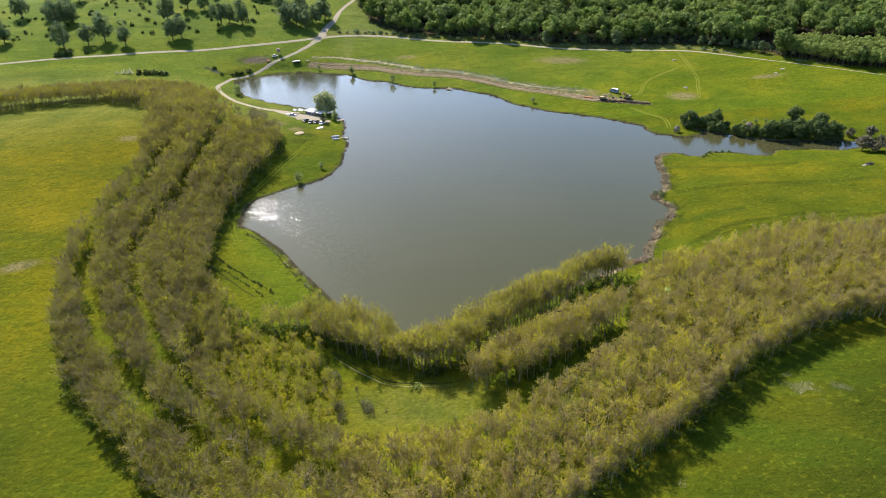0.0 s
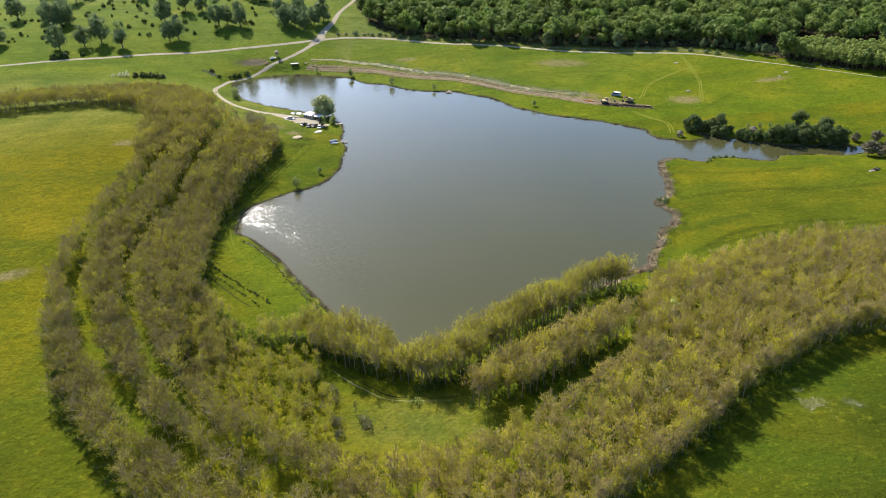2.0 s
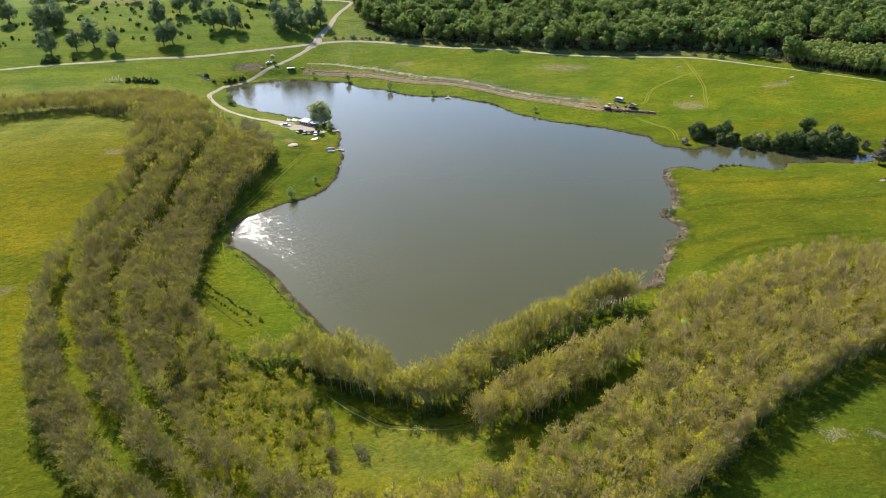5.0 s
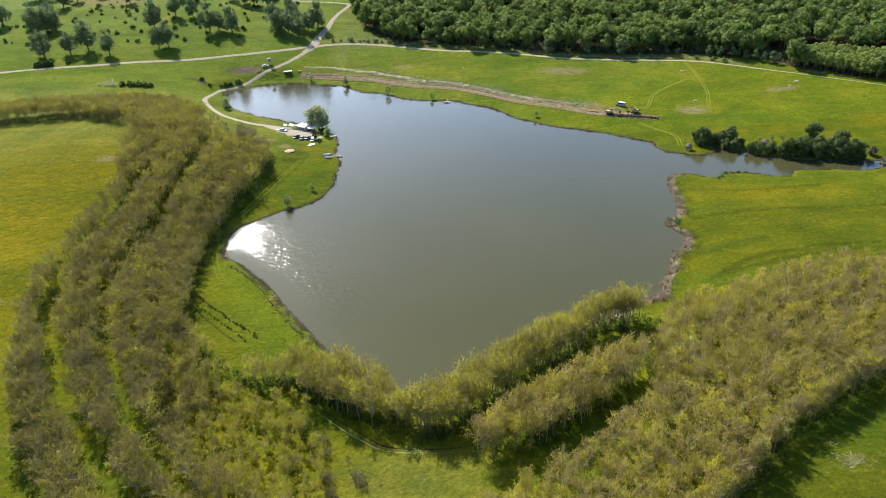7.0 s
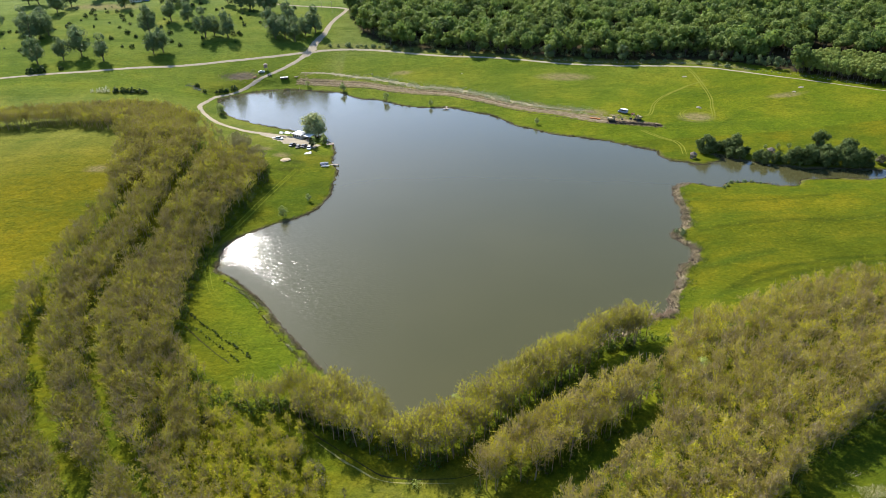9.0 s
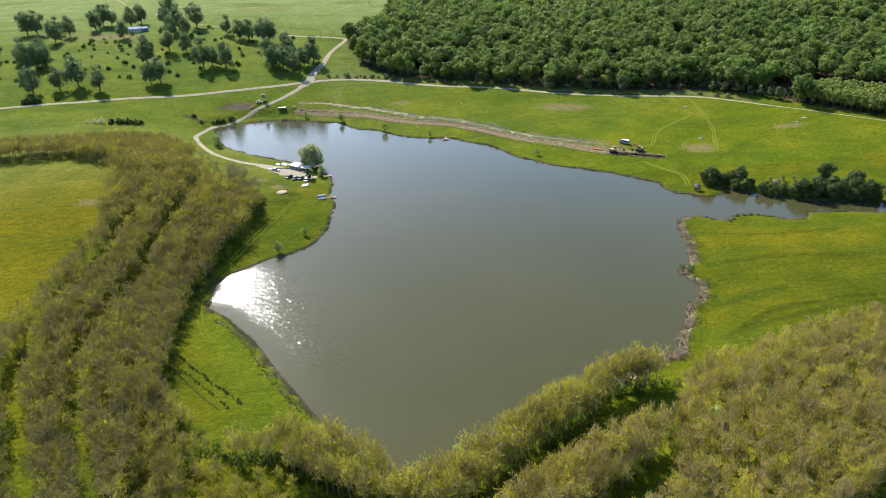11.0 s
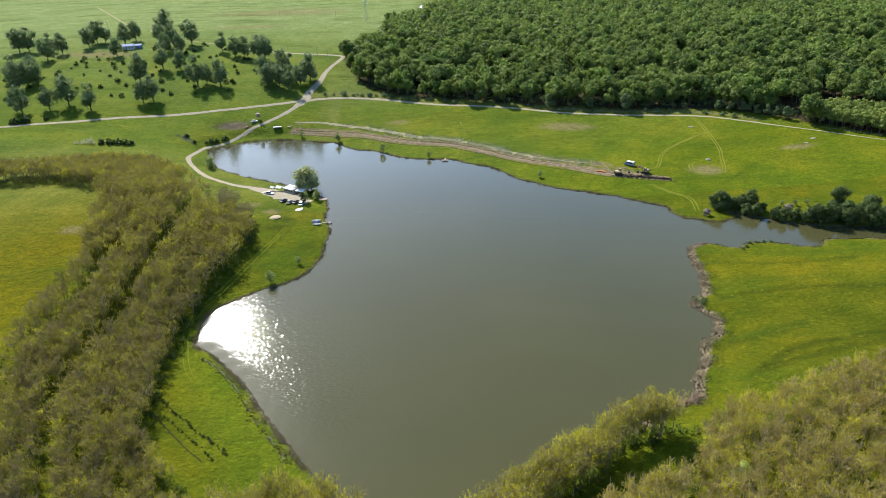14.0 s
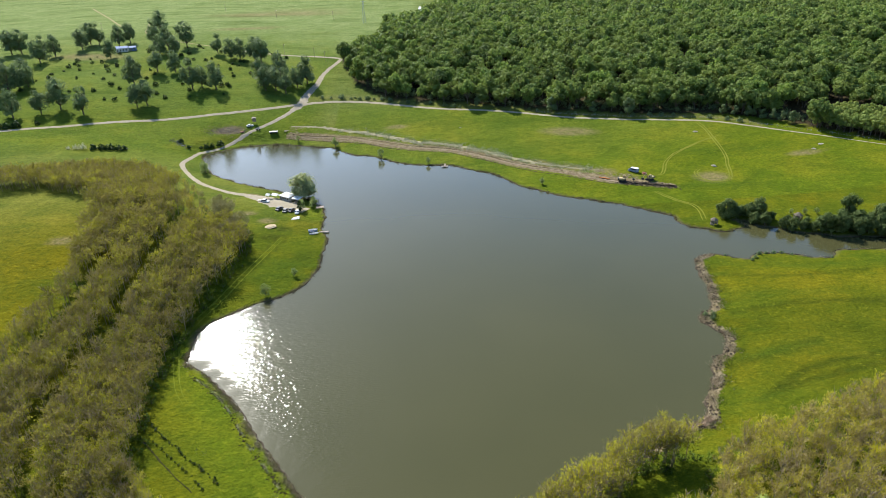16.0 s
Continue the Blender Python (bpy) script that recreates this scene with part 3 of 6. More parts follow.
TRACKS = [[(160, 434), (161, 414.6), (159.2, 394.2), (157, 379.2), (153.7, 369.2), (148.6, 353.4), (143.2, 348.7)],
          [(163.7, 406.9), (148.4, 398.7), (133.5, 387.9), (124.6, 377.3), (119.6, 366.3), (114.9, 360.1), (102.1, 360.7)],
          [(143.2, 348.7), (136.5, 350.5), (133.5, 356), (135, 363), (138, 366)],
          [(107.3, 341.5), (114, 329.9), (118.7, 324.9), (119.6, 318.8), (118.1, 309.7)]]
MEADOW_TRACK = [(-65.2, 309), (-71.5, 283.5), (-77.5, 263.6), (-83.5, 247.9), (-85.5, 234.9), (-83.7, 225.9), (-77.8, 210.4), (-72.8, 202.4)]
NORTH_BELT = [(-300, 330), (-237.8, 351.4), (-222, 356.4), (-205, 365.7), (-172.6, 378.9), (-147.6, 381.2), (-155, 333.9), (-165.7, 334), (-183.7, 347), (-205, 340.7), (-231, 333.2), (-300, 308)]
WEST_WOOD = [(-172.6, 378.9), (-146.6, 315.4), (-136, 286.7), (-131.3, 261), (-128.7, 238), (-128.3, 217), (-126.4, 197.2), (-124.6, 181.3), (-120.5, 168.3),
             (-114.3, 153.3), (-108.4, 142.5), (-103, 132.8), (-95.5, 121.7), (-88.2, 113.6), (-77.7, 104.6), (-68, 94.8), (-52, 80), (-36, 70), (-20, 65), (-18, 101),
             (-26.9, 104.9), (-48.7, 116.9), (-62.2, 125), (-69.5, 136.6), (-72.8, 149.8), (-77, 178), (-81.7, 197.5), (-84.6, 217.8), (-86, 230.9), (-83.3, 253.2),
             (-78.3, 278.5), (-76.6, 297.4), (-83, 318), (-90.5, 316), (-99.2, 312.7), (-110.3, 328.3), (-123.6, 364.5), (-130.2, 366.3), (-147.6, 381.2)]
LANES = [[(-121.7, 272), (-121, 230), (-121, 202), (-118.4, 184), (-111.3, 168), (-97.8, 145.5), (-87, 131), (-75.3, 117), (-64.3, 107.7), (-50, 99), (-35.5, 92.2)],
         [(-108, 304.8), (-105.5, 250), (-105, 220), (-105, 197.4), (-102.2, 182.5), (-95.2, 166.2), (-85.4, 149), (-76, 134), (-68, 125), (-54.3, 110.8), (-37.5, 98), (-25.5, 92.7)]]
SOUTH_WOOD = [(-23.5, 101.4), (-12.2, 101.6), (0.3, 102), (6.9, 107), (17.8, 110.7), (28.3, 117.9), (41.7, 127.7), (50.5, 140), (57.4, 159.2), (60.8, 165.4),
              (65.2, 171.3), (70.5, 175.8), (84, 178), (95, 182), (104, 185.5), (117, 187.6), (145, 188), (175, 186), (205, 179), (180, 142), (119.3, 138),
              (111.4, 138.4), (98.3, 133.5), (87.5, 126.8), (76, 121), (67.2, 113.2), (57.3, 104.7), (47, 97), (38, 91.6), (29.5, 85.2), (10, 70), (-20, 65)]
INNER_BELT = [(-73.3, 173.8), (-56.3, 155.8), (-44.6, 155), (-36, 160), (-26, 154.4), (-16, 147.5), (-6, 143.5), (-4, 133.5), (-16, 133.5), (-24, 138), (-31, 142), (-41.6, 148.7), (-56.8, 150.8), (-69.2, 148.6)]
SHORE_BELT = [(-8, 141.5), (1.4, 148.5), (12, 156.5), (21, 163), (32, 170.5), (40, 175.5), (51, 178), (57, 175), (58.4, 171.5), (45.9, 168.6), (32.9, 156.7), (18.2, 147.5), (9.2, 139), (1, 131), (-8.2, 131)]
SECOND_BELT = [(4, 124), (16.7, 136.5), (30.2, 144.3), (44, 150), (50, 150), (54, 152), (44.2, 139.5), (31.2, 130), (15.3, 122.5), (5, 121)]
SCRUB = [(-68.8, 147), (-52, 146), (-40, 141), (-30.4, 134), (-28, 124), (-29, 112), (-56, 118.8)]
SCRUB_ROOM = [(-74, 154), (-22, 146), (-16, 110), (-56, 112)]
GAP = [(-124, 366), (-116, 350), (-105, 318), (-103, 296), (-109, 300), (-113, 325), (-124, 352)]
FOREST = [(-66, 586), (-58, 555), (-47.6, 526), (-34.8, 509), (-20.9, 500), (11.3, 489.5), (53.4, 474.5), (88.3, 464), (121.8, 454), (153.5, 444), (181, 435.5),
          (193.5, 426), (216.4, 402), (238.7, 379), (290, 345), (380, 330), (520, 480), (520, 900), (60, 900), (9.2, 743.5), (-23.6, 694), (-38, 684), (-37, 660), (-45.8, 614)]

# ---- ground: one sheet to the horizon ----
def axis(fine_a, fine_b, mid_a, mid_b, fine, mid, end_a, end_b):
    a = list(np.arange(fine_a, fine_b, fine))
    lo, hi = list(np.arange(fine_a, mid_a, -mid))[1:], list(np.arange(a[-1], mid_b, mid))[1:]
    step = mid
    while lo[-1] > end_a:
        step *= 1.18
        lo.append(lo[-1] - step)
    step = mid
    while hi[-1] < end_b:
        step *= 1.18
        hi.append(hi[-1] + step)
    return np.array(lo[::-1] + a + hi)


AXIS_X, AXIS_Y = axis(-145, 205, -330, 330, 1.8, 6.0, -4600, 4600), axis(132, 460, 40, 700, 1.8, 6.0, -3000, 4700)
gx, gy = np.meshgrid(AXIS_X, AXIS_Y)
gz = land(gx, gy)
gd = shore_distance(gx, gy)
rough_z = np.array([noise.noise((x * 0.045, y * 0.045, 0.0)) + 0.5 * noise.noise((x * 0.14, y * 0.14, 3.0)) for x, y in zip(gx.ravel(), gy.ravel())]).reshape(gx.shape)
near_road = np.min([line_distance(smooth_line(r, 6), gx, gy) for r in (ROAD_WEST, ROAD_EAST, ROAD_NORTH, ROAD_LAKE, BERM)], axis=0)
gz = gz + rough_z * 0.35 * np.clip((gd - 2) / 10, 0, 1) * np.clip((near_road - 3) / 8, 0.1, 1)
GROUND_Z = gz
rows, cols = gx.shape
gi = np.arange(rows * cols).reshape(rows, cols)
gf = np.column_stack([gi[:-1, :-1].ravel(), gi[:-1, 1:].ravel(), gi[1:, 1:].ravel(), gi[1:, :-1].ravel()])
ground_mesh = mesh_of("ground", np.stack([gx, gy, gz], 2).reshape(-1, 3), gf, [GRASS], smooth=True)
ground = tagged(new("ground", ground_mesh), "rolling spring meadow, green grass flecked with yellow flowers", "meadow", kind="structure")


def ground_layer(name, values):
    a = ground_mesh.attributes.new(name, "FLOAT", "POINT")
    a.data.foreach_set("value", np.clip(values, 0, 1).astype(np.float32).ravel())


DRY_SPOTS = [(76, 377, 9, 4, -35), (90, 370, 8, 4, -30), (60, 388, 8, 3, -40), (-144.5, 287, 6, 4, 0), (140, 355, 11, 8, 0), (84, 430, 21, 8, -10), (195, 372, 11, 4, 0), (-140, 181, 8, 3.5, 30), (92, 111.5, 3.2, 2, 10),
             (-85, 110, 2.5, 2, 0), (-129, 461, 10, 4, 0), (-85, 333, 5, 3, 0), (-75, 325, 5, 4, 0), (60, 92, 2, 2, 0), (-270, 605, 45, 12, -10), (-150, 790, 90, 25, 5), (-20, 455, 9, 4, 0), (-165, 700, 40, 8, 10)]
dry = sum(blot(*s, gx, gy) for s in DRY_SPOTS) * 1.1 + 0.55 * np.clip(1.3 - abs(line_distance(smooth_line(ROAD_EAST[:12], 6), gx, gy) - 6) / 4, 0, 1) * (gy > np.interp(gx, [p[0] for p in ROAD_EAST], [p[1] for p in ROAD_EAST])) + 0.2 * blot(-10, 118, 28, 14, 0, gx, gy)
bloom = (0.12 + 0.8 * blot(-190, 230, 120, 190, 0, gx, gy) + 0.2 * blot(150, 220, 110, 70, 0, gx, gy) + 0.35 * blot(-60, 120, 90, 70, 0, gx, gy) + 0.45 * blot(-64, 205, 24, 45, 0, gx, gy) + 0.4 * blot(-110, 345, 30, 50, 0, gx, gy) + 0.7 * blot(-8, 104.5, 32, 6, 0, gx, gy)
         + 0.85 * blot(-30, 450, 100, 32, -20, gx, gy) + 0.3 * blot(120, 400, 110, 40, -15, gx, gy) - 0.3 * np.clip((gy - 460) / 60, 0, 1) - 0.5 * blot(120, 85, 150, 80, 0, gx, gy))
# lush growth; the two broad near blots also paint in lens falloff
lush_dim = (0.9 * blot(-66.5, 317, 4.5, 3.5, 0, gx, gy) + 0.8 * blot(-70.5, 308, 6, 4, 20, gx, gy) + 0.6 * np.clip(1.4 - abs(line_distance(smooth_line(MEADOW_TRACK, 4), gx, gy) - 1.8) / 0.9, 0, 1) + 0.2 * blot(-62, 190, 34, 60, 30, gx, gy) + 1.15 * blot(125, 85, 120, 75, 20, gx, gy) + 0.9 * blot(-140, 80, 95, 75, 0, gx, gy) + 0.42 * blot(150, 205, 115, 60, 0, gx, gy) + 0.25 * np.clip(1 - abs(gd - 5) / 6, 0, 1) * (gx < 60) * (gx > -90) * (gy < 330) * (gy > 170)
        + 0.35 * np.clip((gy - 520) / 60, 0, 1) * (gx > -60) + 1.1 * np.clip(1.3 - line_distance([(144, 339), (163, 356), (177, 362.5), (188, 359.5), (204, 349), (217, 343)], gx, gy) / 1.7, 0, 1)
        + 0.5 * np.clip(1.4 - line_distance([(-21, 472.6), (8, 449.4), (27, 425), (45, 409)], gx, gy) / 2.5, 0, 1) + 0.5 * np.clip(1.4 - line_distance([(87, 211), (96, 212), (105.5, 214.3), (114, 216)], gx, gy) / 2.2, 0, 1)
        + sum(0.55 * np.clip(1.3 - line_distance(smooth_line(q, 5), gx, gy) / 1.5, 0, 1) for q in ([(85, 191.8), (99, 197.6), (110, 199.3), (130, 203), (165, 204)], [(92, 196), (104, 203), (122, 206.5), (150, 208)], [(98, 236.4), (121, 239.1), (152, 236.8), (185, 238)], [(104, 262), (130, 258), (160, 260)])))
wood_floor = np.zeros(gx.shape)
for outline in (WEST_WOOD, SOUTH_WOOD, INNER_BELT, SHORE_BELT, SECOND_BELT, NORTH_BELT):
    wood_floor = np.maximum(wood_floor, within(outline, gx, gy))
bloom = bloom - 0.2 * wood_floor
mud = np.clip(1 - abs(gd) / 1.1, 0, 1) * (gd < 1.2) + (gd < 0)
ground_layer("dry", dry)
ground_layer("bloom", bloom)
ground_layer("lush_dim", lush_dim)
open_ground = (gd > 0) & (gy > 330) & (gx > -60)
ground_layer("fresh", 0.62 * open_ground * np.clip((500 - gy) / 20, 0, 1) + 0.65 * blot(-62, 205, 22, 70, 30, gx, gy) + 0.72 * np.clip((gy - 400) / 30, 0, 1) * np.clip((720 - gy) / 140, 0, 1) * np.clip((-60 - gx) / 20, 0, 1))
# distance haze painted on: grass paler over northern meadow, pasture and far plain
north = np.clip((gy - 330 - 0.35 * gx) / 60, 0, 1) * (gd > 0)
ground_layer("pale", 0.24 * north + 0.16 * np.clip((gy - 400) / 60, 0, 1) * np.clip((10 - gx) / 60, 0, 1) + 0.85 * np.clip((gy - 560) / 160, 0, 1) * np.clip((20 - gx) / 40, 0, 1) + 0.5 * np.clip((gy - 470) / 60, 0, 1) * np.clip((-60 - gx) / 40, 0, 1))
ground_layer("litter", 1.0 * within(FOREST, gx, gy))
ground_layer("mud", np.clip(mud, 0, 1))
works = np.clip(1.0 - line_distance(smooth_line([(x, y + 0.8) for x, y in BERM], 4), gx, gy) / np.interp(gx, [-90, -20, 40, 120], [6.5, 8.0, 7.0, 5.0]), 0, 1)
strewn = np.clip(0.55 - line_distance(smooth_line(BERM_PATH, 4), gx, gy) / 9, 0, 1)
ground_layer("bare", np.maximum(works, strewn) + 0.9 * blot(-126, 461.5, 15, 7, 5, gx, gy) + 0.5 * blot(-151, 441, 9, 4, -30, gx, gy) + 0.9 * np.clip(1.25 - line_distance(SHORE[93:118] + np.array([1.2, -0.3]), gx, gy) / 2.6, 0, 1) + 0.45 * blot(96, 362, 22, 7, -25, gx, gy) + 0.5 * blot(-88, 360, 14, 5, -20, gx, gy))

wx, wy = np.meshgrid(np.arange(-150, 231, 5.0), np.arange(125, 466, 5.0))
wi = np.arange(wx.size).reshape(wx.shape)
lake_me = mesh_of("water", np.stack([wx, wy, np.zeros(wx.shape)], 2).reshape(-1, 3), np.column_stack([wi[:-1, :-1].ravel(), wi[:-1, 1:].ravel(), wi[1:, 1:].ravel(), wi[1:, :-1].ravel()]), [WATER], smooth=True)
lee = smooth_line([(-78, 223), (-70, 216), (-58, 202), (-50, 190), (-42, 179), (-36, 170), (-20, 152), (-8, 142)], 4)
calm = lake_me.attributes.new("calm", "FLOAT", "POINT")
sheltered = 0.78 * np.clip((line_distance([(-78, 236), (-48, 196)], wx, wy) - 11) / 30, 0, 1)
calm.data.foreach_set("value", np.clip(np.maximum(1.5 - line_distance(lee, wx, wy) / 6.5, sheltered), 0, 0.97).astype(np.float32).ravel())
tagged(new("water", lake_me), "still murky grey-green lake with sun glitter on fine ripples", "lake", kind="structure")

for nm, line, w in (("road_west", ROAD_WEST, 3.8), ("road_east", ROAD_EAST, (3.8, 3.2, 2.8, 2.5, 2.0, 0.8, 0.4, 0.3)), ("road_north", ROAD_NORTH, (7.0, 3.8, 3.2, 2.4)), ("road_lake", ROAD_LAKE, (4.2, 3.0, 2.8, 3.0, 3.6, 7.0))):
    tagged(ribbon(nm, line, w, TRACK_GRAVEL if nm == "road_east" else GRAVEL, 0.12, wander=0.02), "pale dusty gravel road through the meadow", "road")
STRAW_PALE_STRIP = soil_material("trampled_straw", (0.20, 0.18, 0.10), (0.34, 0.31, 0.20), 0.9, 0.3)
tagged(ribbon("ground_berm", BERM, (0.3, 0.7, 0.6, 1.2, 0.8, 1.2), EARTH, 0.05, rough=0.8, wander=0.10), "uneven strip of brown turned earth along the shore", "earth bank")
for k, (off, wd) in enumerate(((-2.6, (0.2, 0.6, 0.35, 0.7, 0.5, 0.3)), (1.6, (0.5, 0.2, 0.6, 0.4, 0.6, 0.2)))):
    tagged(ribbon("ground_berm_edge", [(x + 0.4 * off, y + off) for x, y in BERM], wd, DARK_EARTH, 0.05, rough=0.9, wander=0.14), "dark damp line of dug soil in the earth bank", "earth bank")
tagged(ribbon("ground_berm_path", BERM_PATH, (1.2, 3.6, 4.0, 3.4, 2.6, 1.0), STRAW_PALE_STRIP, 0.06, rough=0.8, wander=0.08), "faded strip of trampled dry grass", "path")
tagged(ribbon("road_apron", [(-91, 487.5), (-87, 493), (-84.5, 499), (-83.4, 508)], (4, 7, 7, 4), GRAVEL, 0.1, rough=0.2), "broad worn gravel where the roads meet", "road")
RUT = soil_material("worn_grass", (0.11, 0.128, 0.012), (0.19, 0.195, 0.035))
for line in TRACKS:
    for off in (-0.8, 0.8):
        tagged(ribbon("ground_track", [(x + off, y) for x, y in line], (0.5, 0.95, 0.7, 0.8, 0.3), RUT, 0.05, rough=0.4, wander=0.03), "pale wheel rut worn into the grass", "track")

# ---- stands of trees ----
def ragged(poly, x, y, size):
    """Inside an outline whose edge wanders by about the given size."""
    dx = np.array([noise.noise((a * 0.11, b * 0.11, 5.0)) for a, b in zip(x, y)]) * size
    dy = np.array([noise.noise((a * 0.11, b * 0.11, 9.0)) for a, b in zip(x, y)]) * size
    return within(poly, x + dx, y + dy)


SLIM = [slim_tree(100 + i, 9.0 + 0.6 * (i % 3), 1.6 + 0.25 * (i % 2), (440, 460, 370, 260, 450, 410, 200, 470)[i], (70, 66, 90, 120, 70, 76, 140, 60)[i]) for i in range(8)]
SLIM_WEST = [slim_tree(120 + i, 8.8 + 0.5 * (i % 3), 2.25 + 0.35 * (i % 2), (570, 600, 500, 390, 590, 530, 320, 600)[i], (76, 70, 100, 140, 80, 86, 170, 70)[i], 1.05, 0.34, 15) for i in range(8)]
SLIM_FAR = [slim_tree(120 + i, 8.8 + 0.5 * (i % 3), 2.25 + 0.35 * (i % 2), (300, 320, 260, 200, 310, 275, 165, 320)[i], (38, 34, 50, 66, 38, 42, 80, 34)[i], 1.5, 0.34, 15) for i in range(8)]
SLIM_BELT = [slim_tree(150 + i, 9.3 + 0.5 * (i % 3), 1.55 + 0.2 * (i % 2), (360, 390, 320, 240, 380, 330)[i], (80, 70, 90, 130, 80, 90)[i], 1.0, 0.38, 13) for i in range(6)]
FOREST_KINDS = [broad_tree(200 + i, 14 + (i % 3), 5.4 + 0.6 * (i % 2), 9, 390, (0.78, 1.62), 0.16, 0.30) for i in range(6)]
FAR_KINDS = [broad_tree(300 + i, 14 + (i % 3), 5.8, 7, 125, (1.4, 2.55), 0.2, 0.4, core=3) for i in range(5)]
YOUNG_KINDS = [broad_tree(350 + i, 8.5 + 0.5 * (i % 3), 2.3, 5, 190, (0.45, 0.95), 0.15) for i in range(4)]
PLANT = [PLANT_TWIG, PLANT_LEAF]
BELT = [PLANT_TWIG, BELT_LEAF]
for nm, outline, gap in (("tree_plantation_west", WEST_WOOD, 3.2), ("tree_plantation_south", SOUTH_WOOD, 3.0), ("tree_plantation_north", NORTH_BELT, 3.0)):
    x, y = scatter(outline, gap, 0.26, lanes=LANES if "west" in nm else (), lane_width=(5.0, 4.5), holes=[SCRUB, GAP] if "west" in nm else ())
    if "south" not in nm:
        inner = line_distance(outline + outline[:1], x, y) > 0.7
        x, y = x[inner], y[inner]
    low = np.interp(line_distance(SOUTH_WOOD[19:32], x, y), [0, 5], [0.9, 1.0])
    pick = rng.integers(0, 8, len(x)) + 8 * (y > 262)
    stand(nm, (SLIM if "south" in nm else SLIM_WEST) + SLIM_FAR, x, y, rng.uniform(0.84, 1.08, len(x)) * low, [PLANT_TWIG, PLANT_LEAF if "south" in nm else WEST_LEAF], "dense planted stand of slender young trees with sparse yellow-green leaves", "plantation", pick)
edge = smooth_line(SOUTH_WOOD[19:32], 1.5) + rng.normal(0, 0.5, (len(smooth_line(SOUTH_WOOD[19:32], 1.5)), 2)) + np.array([-1.3, 1.3])
stand("tree_edge_row", SLIM_BELT, edge[:, 0], edge[:, 1], rng.uniform(0.85, 1.05, len(edge)), PLANT, "close row of slender trees along the edge of the plantation", "plantation")
slim_meshes = [tree_meshes(k, BELT) for k in SLIM_BELT]
for outline, lab in ((INNER_BELT, "slender young tree in a belt between clearing and lake"), (SHORE_BELT, "slender yellow-green young tree in the belt along the lake shore"),
                     (SECOND_BELT, "slender young tree with thin yellow-green leaves behind the shore belt")):
    x, y = scatter(outline, 2.0 if outline is SHORE_BELT else 2.25)
    if outline is SECOND_BELT:
        stand("tree_belt", SLIM_BELT, x, y, rng.uniform(0.95, 1.25, len(x)), PLANT, "narrow belt of slender yellow-green trees behind the shore belt", "plantation")
        continue
    thin = rng.random(len(x)) < np.interp(x, [-60, -38], [0.5, 1.0])
    lowest, tallest = (0.72, 1.3) if outline is INNER_BELT else (1.10, 1.36)
    for px, py in zip(x[thin], y[thin]):
        tree_thing("young_tree", None, None, px, py, rng.uniform(lowest, tallest) * float(np.interp(px, [-62, -40], [0.72, 1.0])), rng.uniform(0, 360), lab, group="trees of the lake belts", meshes=slim_meshes[rng.integers(0, 6)])
x, y = scatter([(-79, 176), (-73, 172), (-66, 157), (-60, 146), (-57, 122), (-64, 122), (-71, 138), (-74, 150)], 2.7, 0.35)
stand("tree_fill", SLIM, x, y, rng.uniform(0.55, 0.95, len(x)), [PLANT_TWIG, WEST_LEAF], "uneven young trees where the plantation meets the scrub", "plantation")
x, y = scatter(SCRUB_ROOM, 2.4, 0.4)
sparse = ragged(SCRUB, x, y, 5.0) & (rng.random(len(x)) < 0.8)
SCRUB_LEAF = leaf_material("scrub_leaves", [(0.0, (0.39, 0.39, 0.02)), (0.6, (0.36, 0.375, 0.022)), (1.0, (0.45, 0.41, 0.03))], (0.36, 0.315, 0.05), 0.5, 0.2)
stand("tree_scrub", SLIM, x[sparse], y[sparse], rng.uniform(0.36, 0.72, sparse.sum()), [PLANT_TWIG, SCRUB_LEAF], "loose scrub of low yellow-green saplings beside the clearing", "scrub")
x, y = scatter(FOREST, 8.1, 0.3)
young = within([(194, 426), (217, 403), (241, 378), (300, 340), (350, 388), (266, 410), (240, 424), (214, 425)], x, y)
x, y = x[~young], y[~young]
seen = (x < 0.7 * y + 14) & (y < 800)
x, y = x[seen], y[seen]
near = y < 590
stand("forest_front", FOREST_KINDS, x[near], y[near], rng.uniform(0.72, 1.16, near.sum()), [BARK, FOREST_LEAF], "dense dark green broadleaf forest on rising ground", "forest")
stand("forest_back", FAR_KINDS, x[~near], y[~near], rng.uniform(0.85, 1.15, (~near).sum()), [BARK, FOREST_LEAF], "far part of the dense green broadleaf forest", "forest")
front = smooth_line(FOREST[2:14], 2.2)
fx, fy = (np.repeat(front, 3, 0) + np.column_stack([rng.uniform(1, 9, 3 * len(front)), rng.uniform(2, 15, 3 * len(front))])).T
SHADE = [bush_kind(760 + i, 2.6 + 0.5 * i, 1.7, 40, (0.5, 0.9)) for i in range(3)]
stand("forest_undergrowth", SHADE, fx, fy, rng.uniform(0.5, 1.2, len(fx)), [BARK, OAK_LEAF], "dark shrubs beneath the edge of the forest", "undergrowth")
YOUNG_LEAF = leaf_material("young_forest_leaves", [(0.0, (0.18, 0.245, 0.056)), (0.5, (0.225, 0.295, 0.068)), (1.0, (0.285, 0.345, 0.082))], (0.25, 0.295, 0.066), 0.35, 0.08)
x, y = scatter([(213, 404), (238.5, 376), (288, 343.5), (320, 378), (260, 399), (236, 414), (222, 414)], 3.2, 0.22)
stand("forest_young", YOUNG_KINDS, x, y, rng.uniform(1.05, 1.2, len(x)), [BARK, YOUNG_LEAF], "even young plantation of bright green broadleaf trees", "forest")

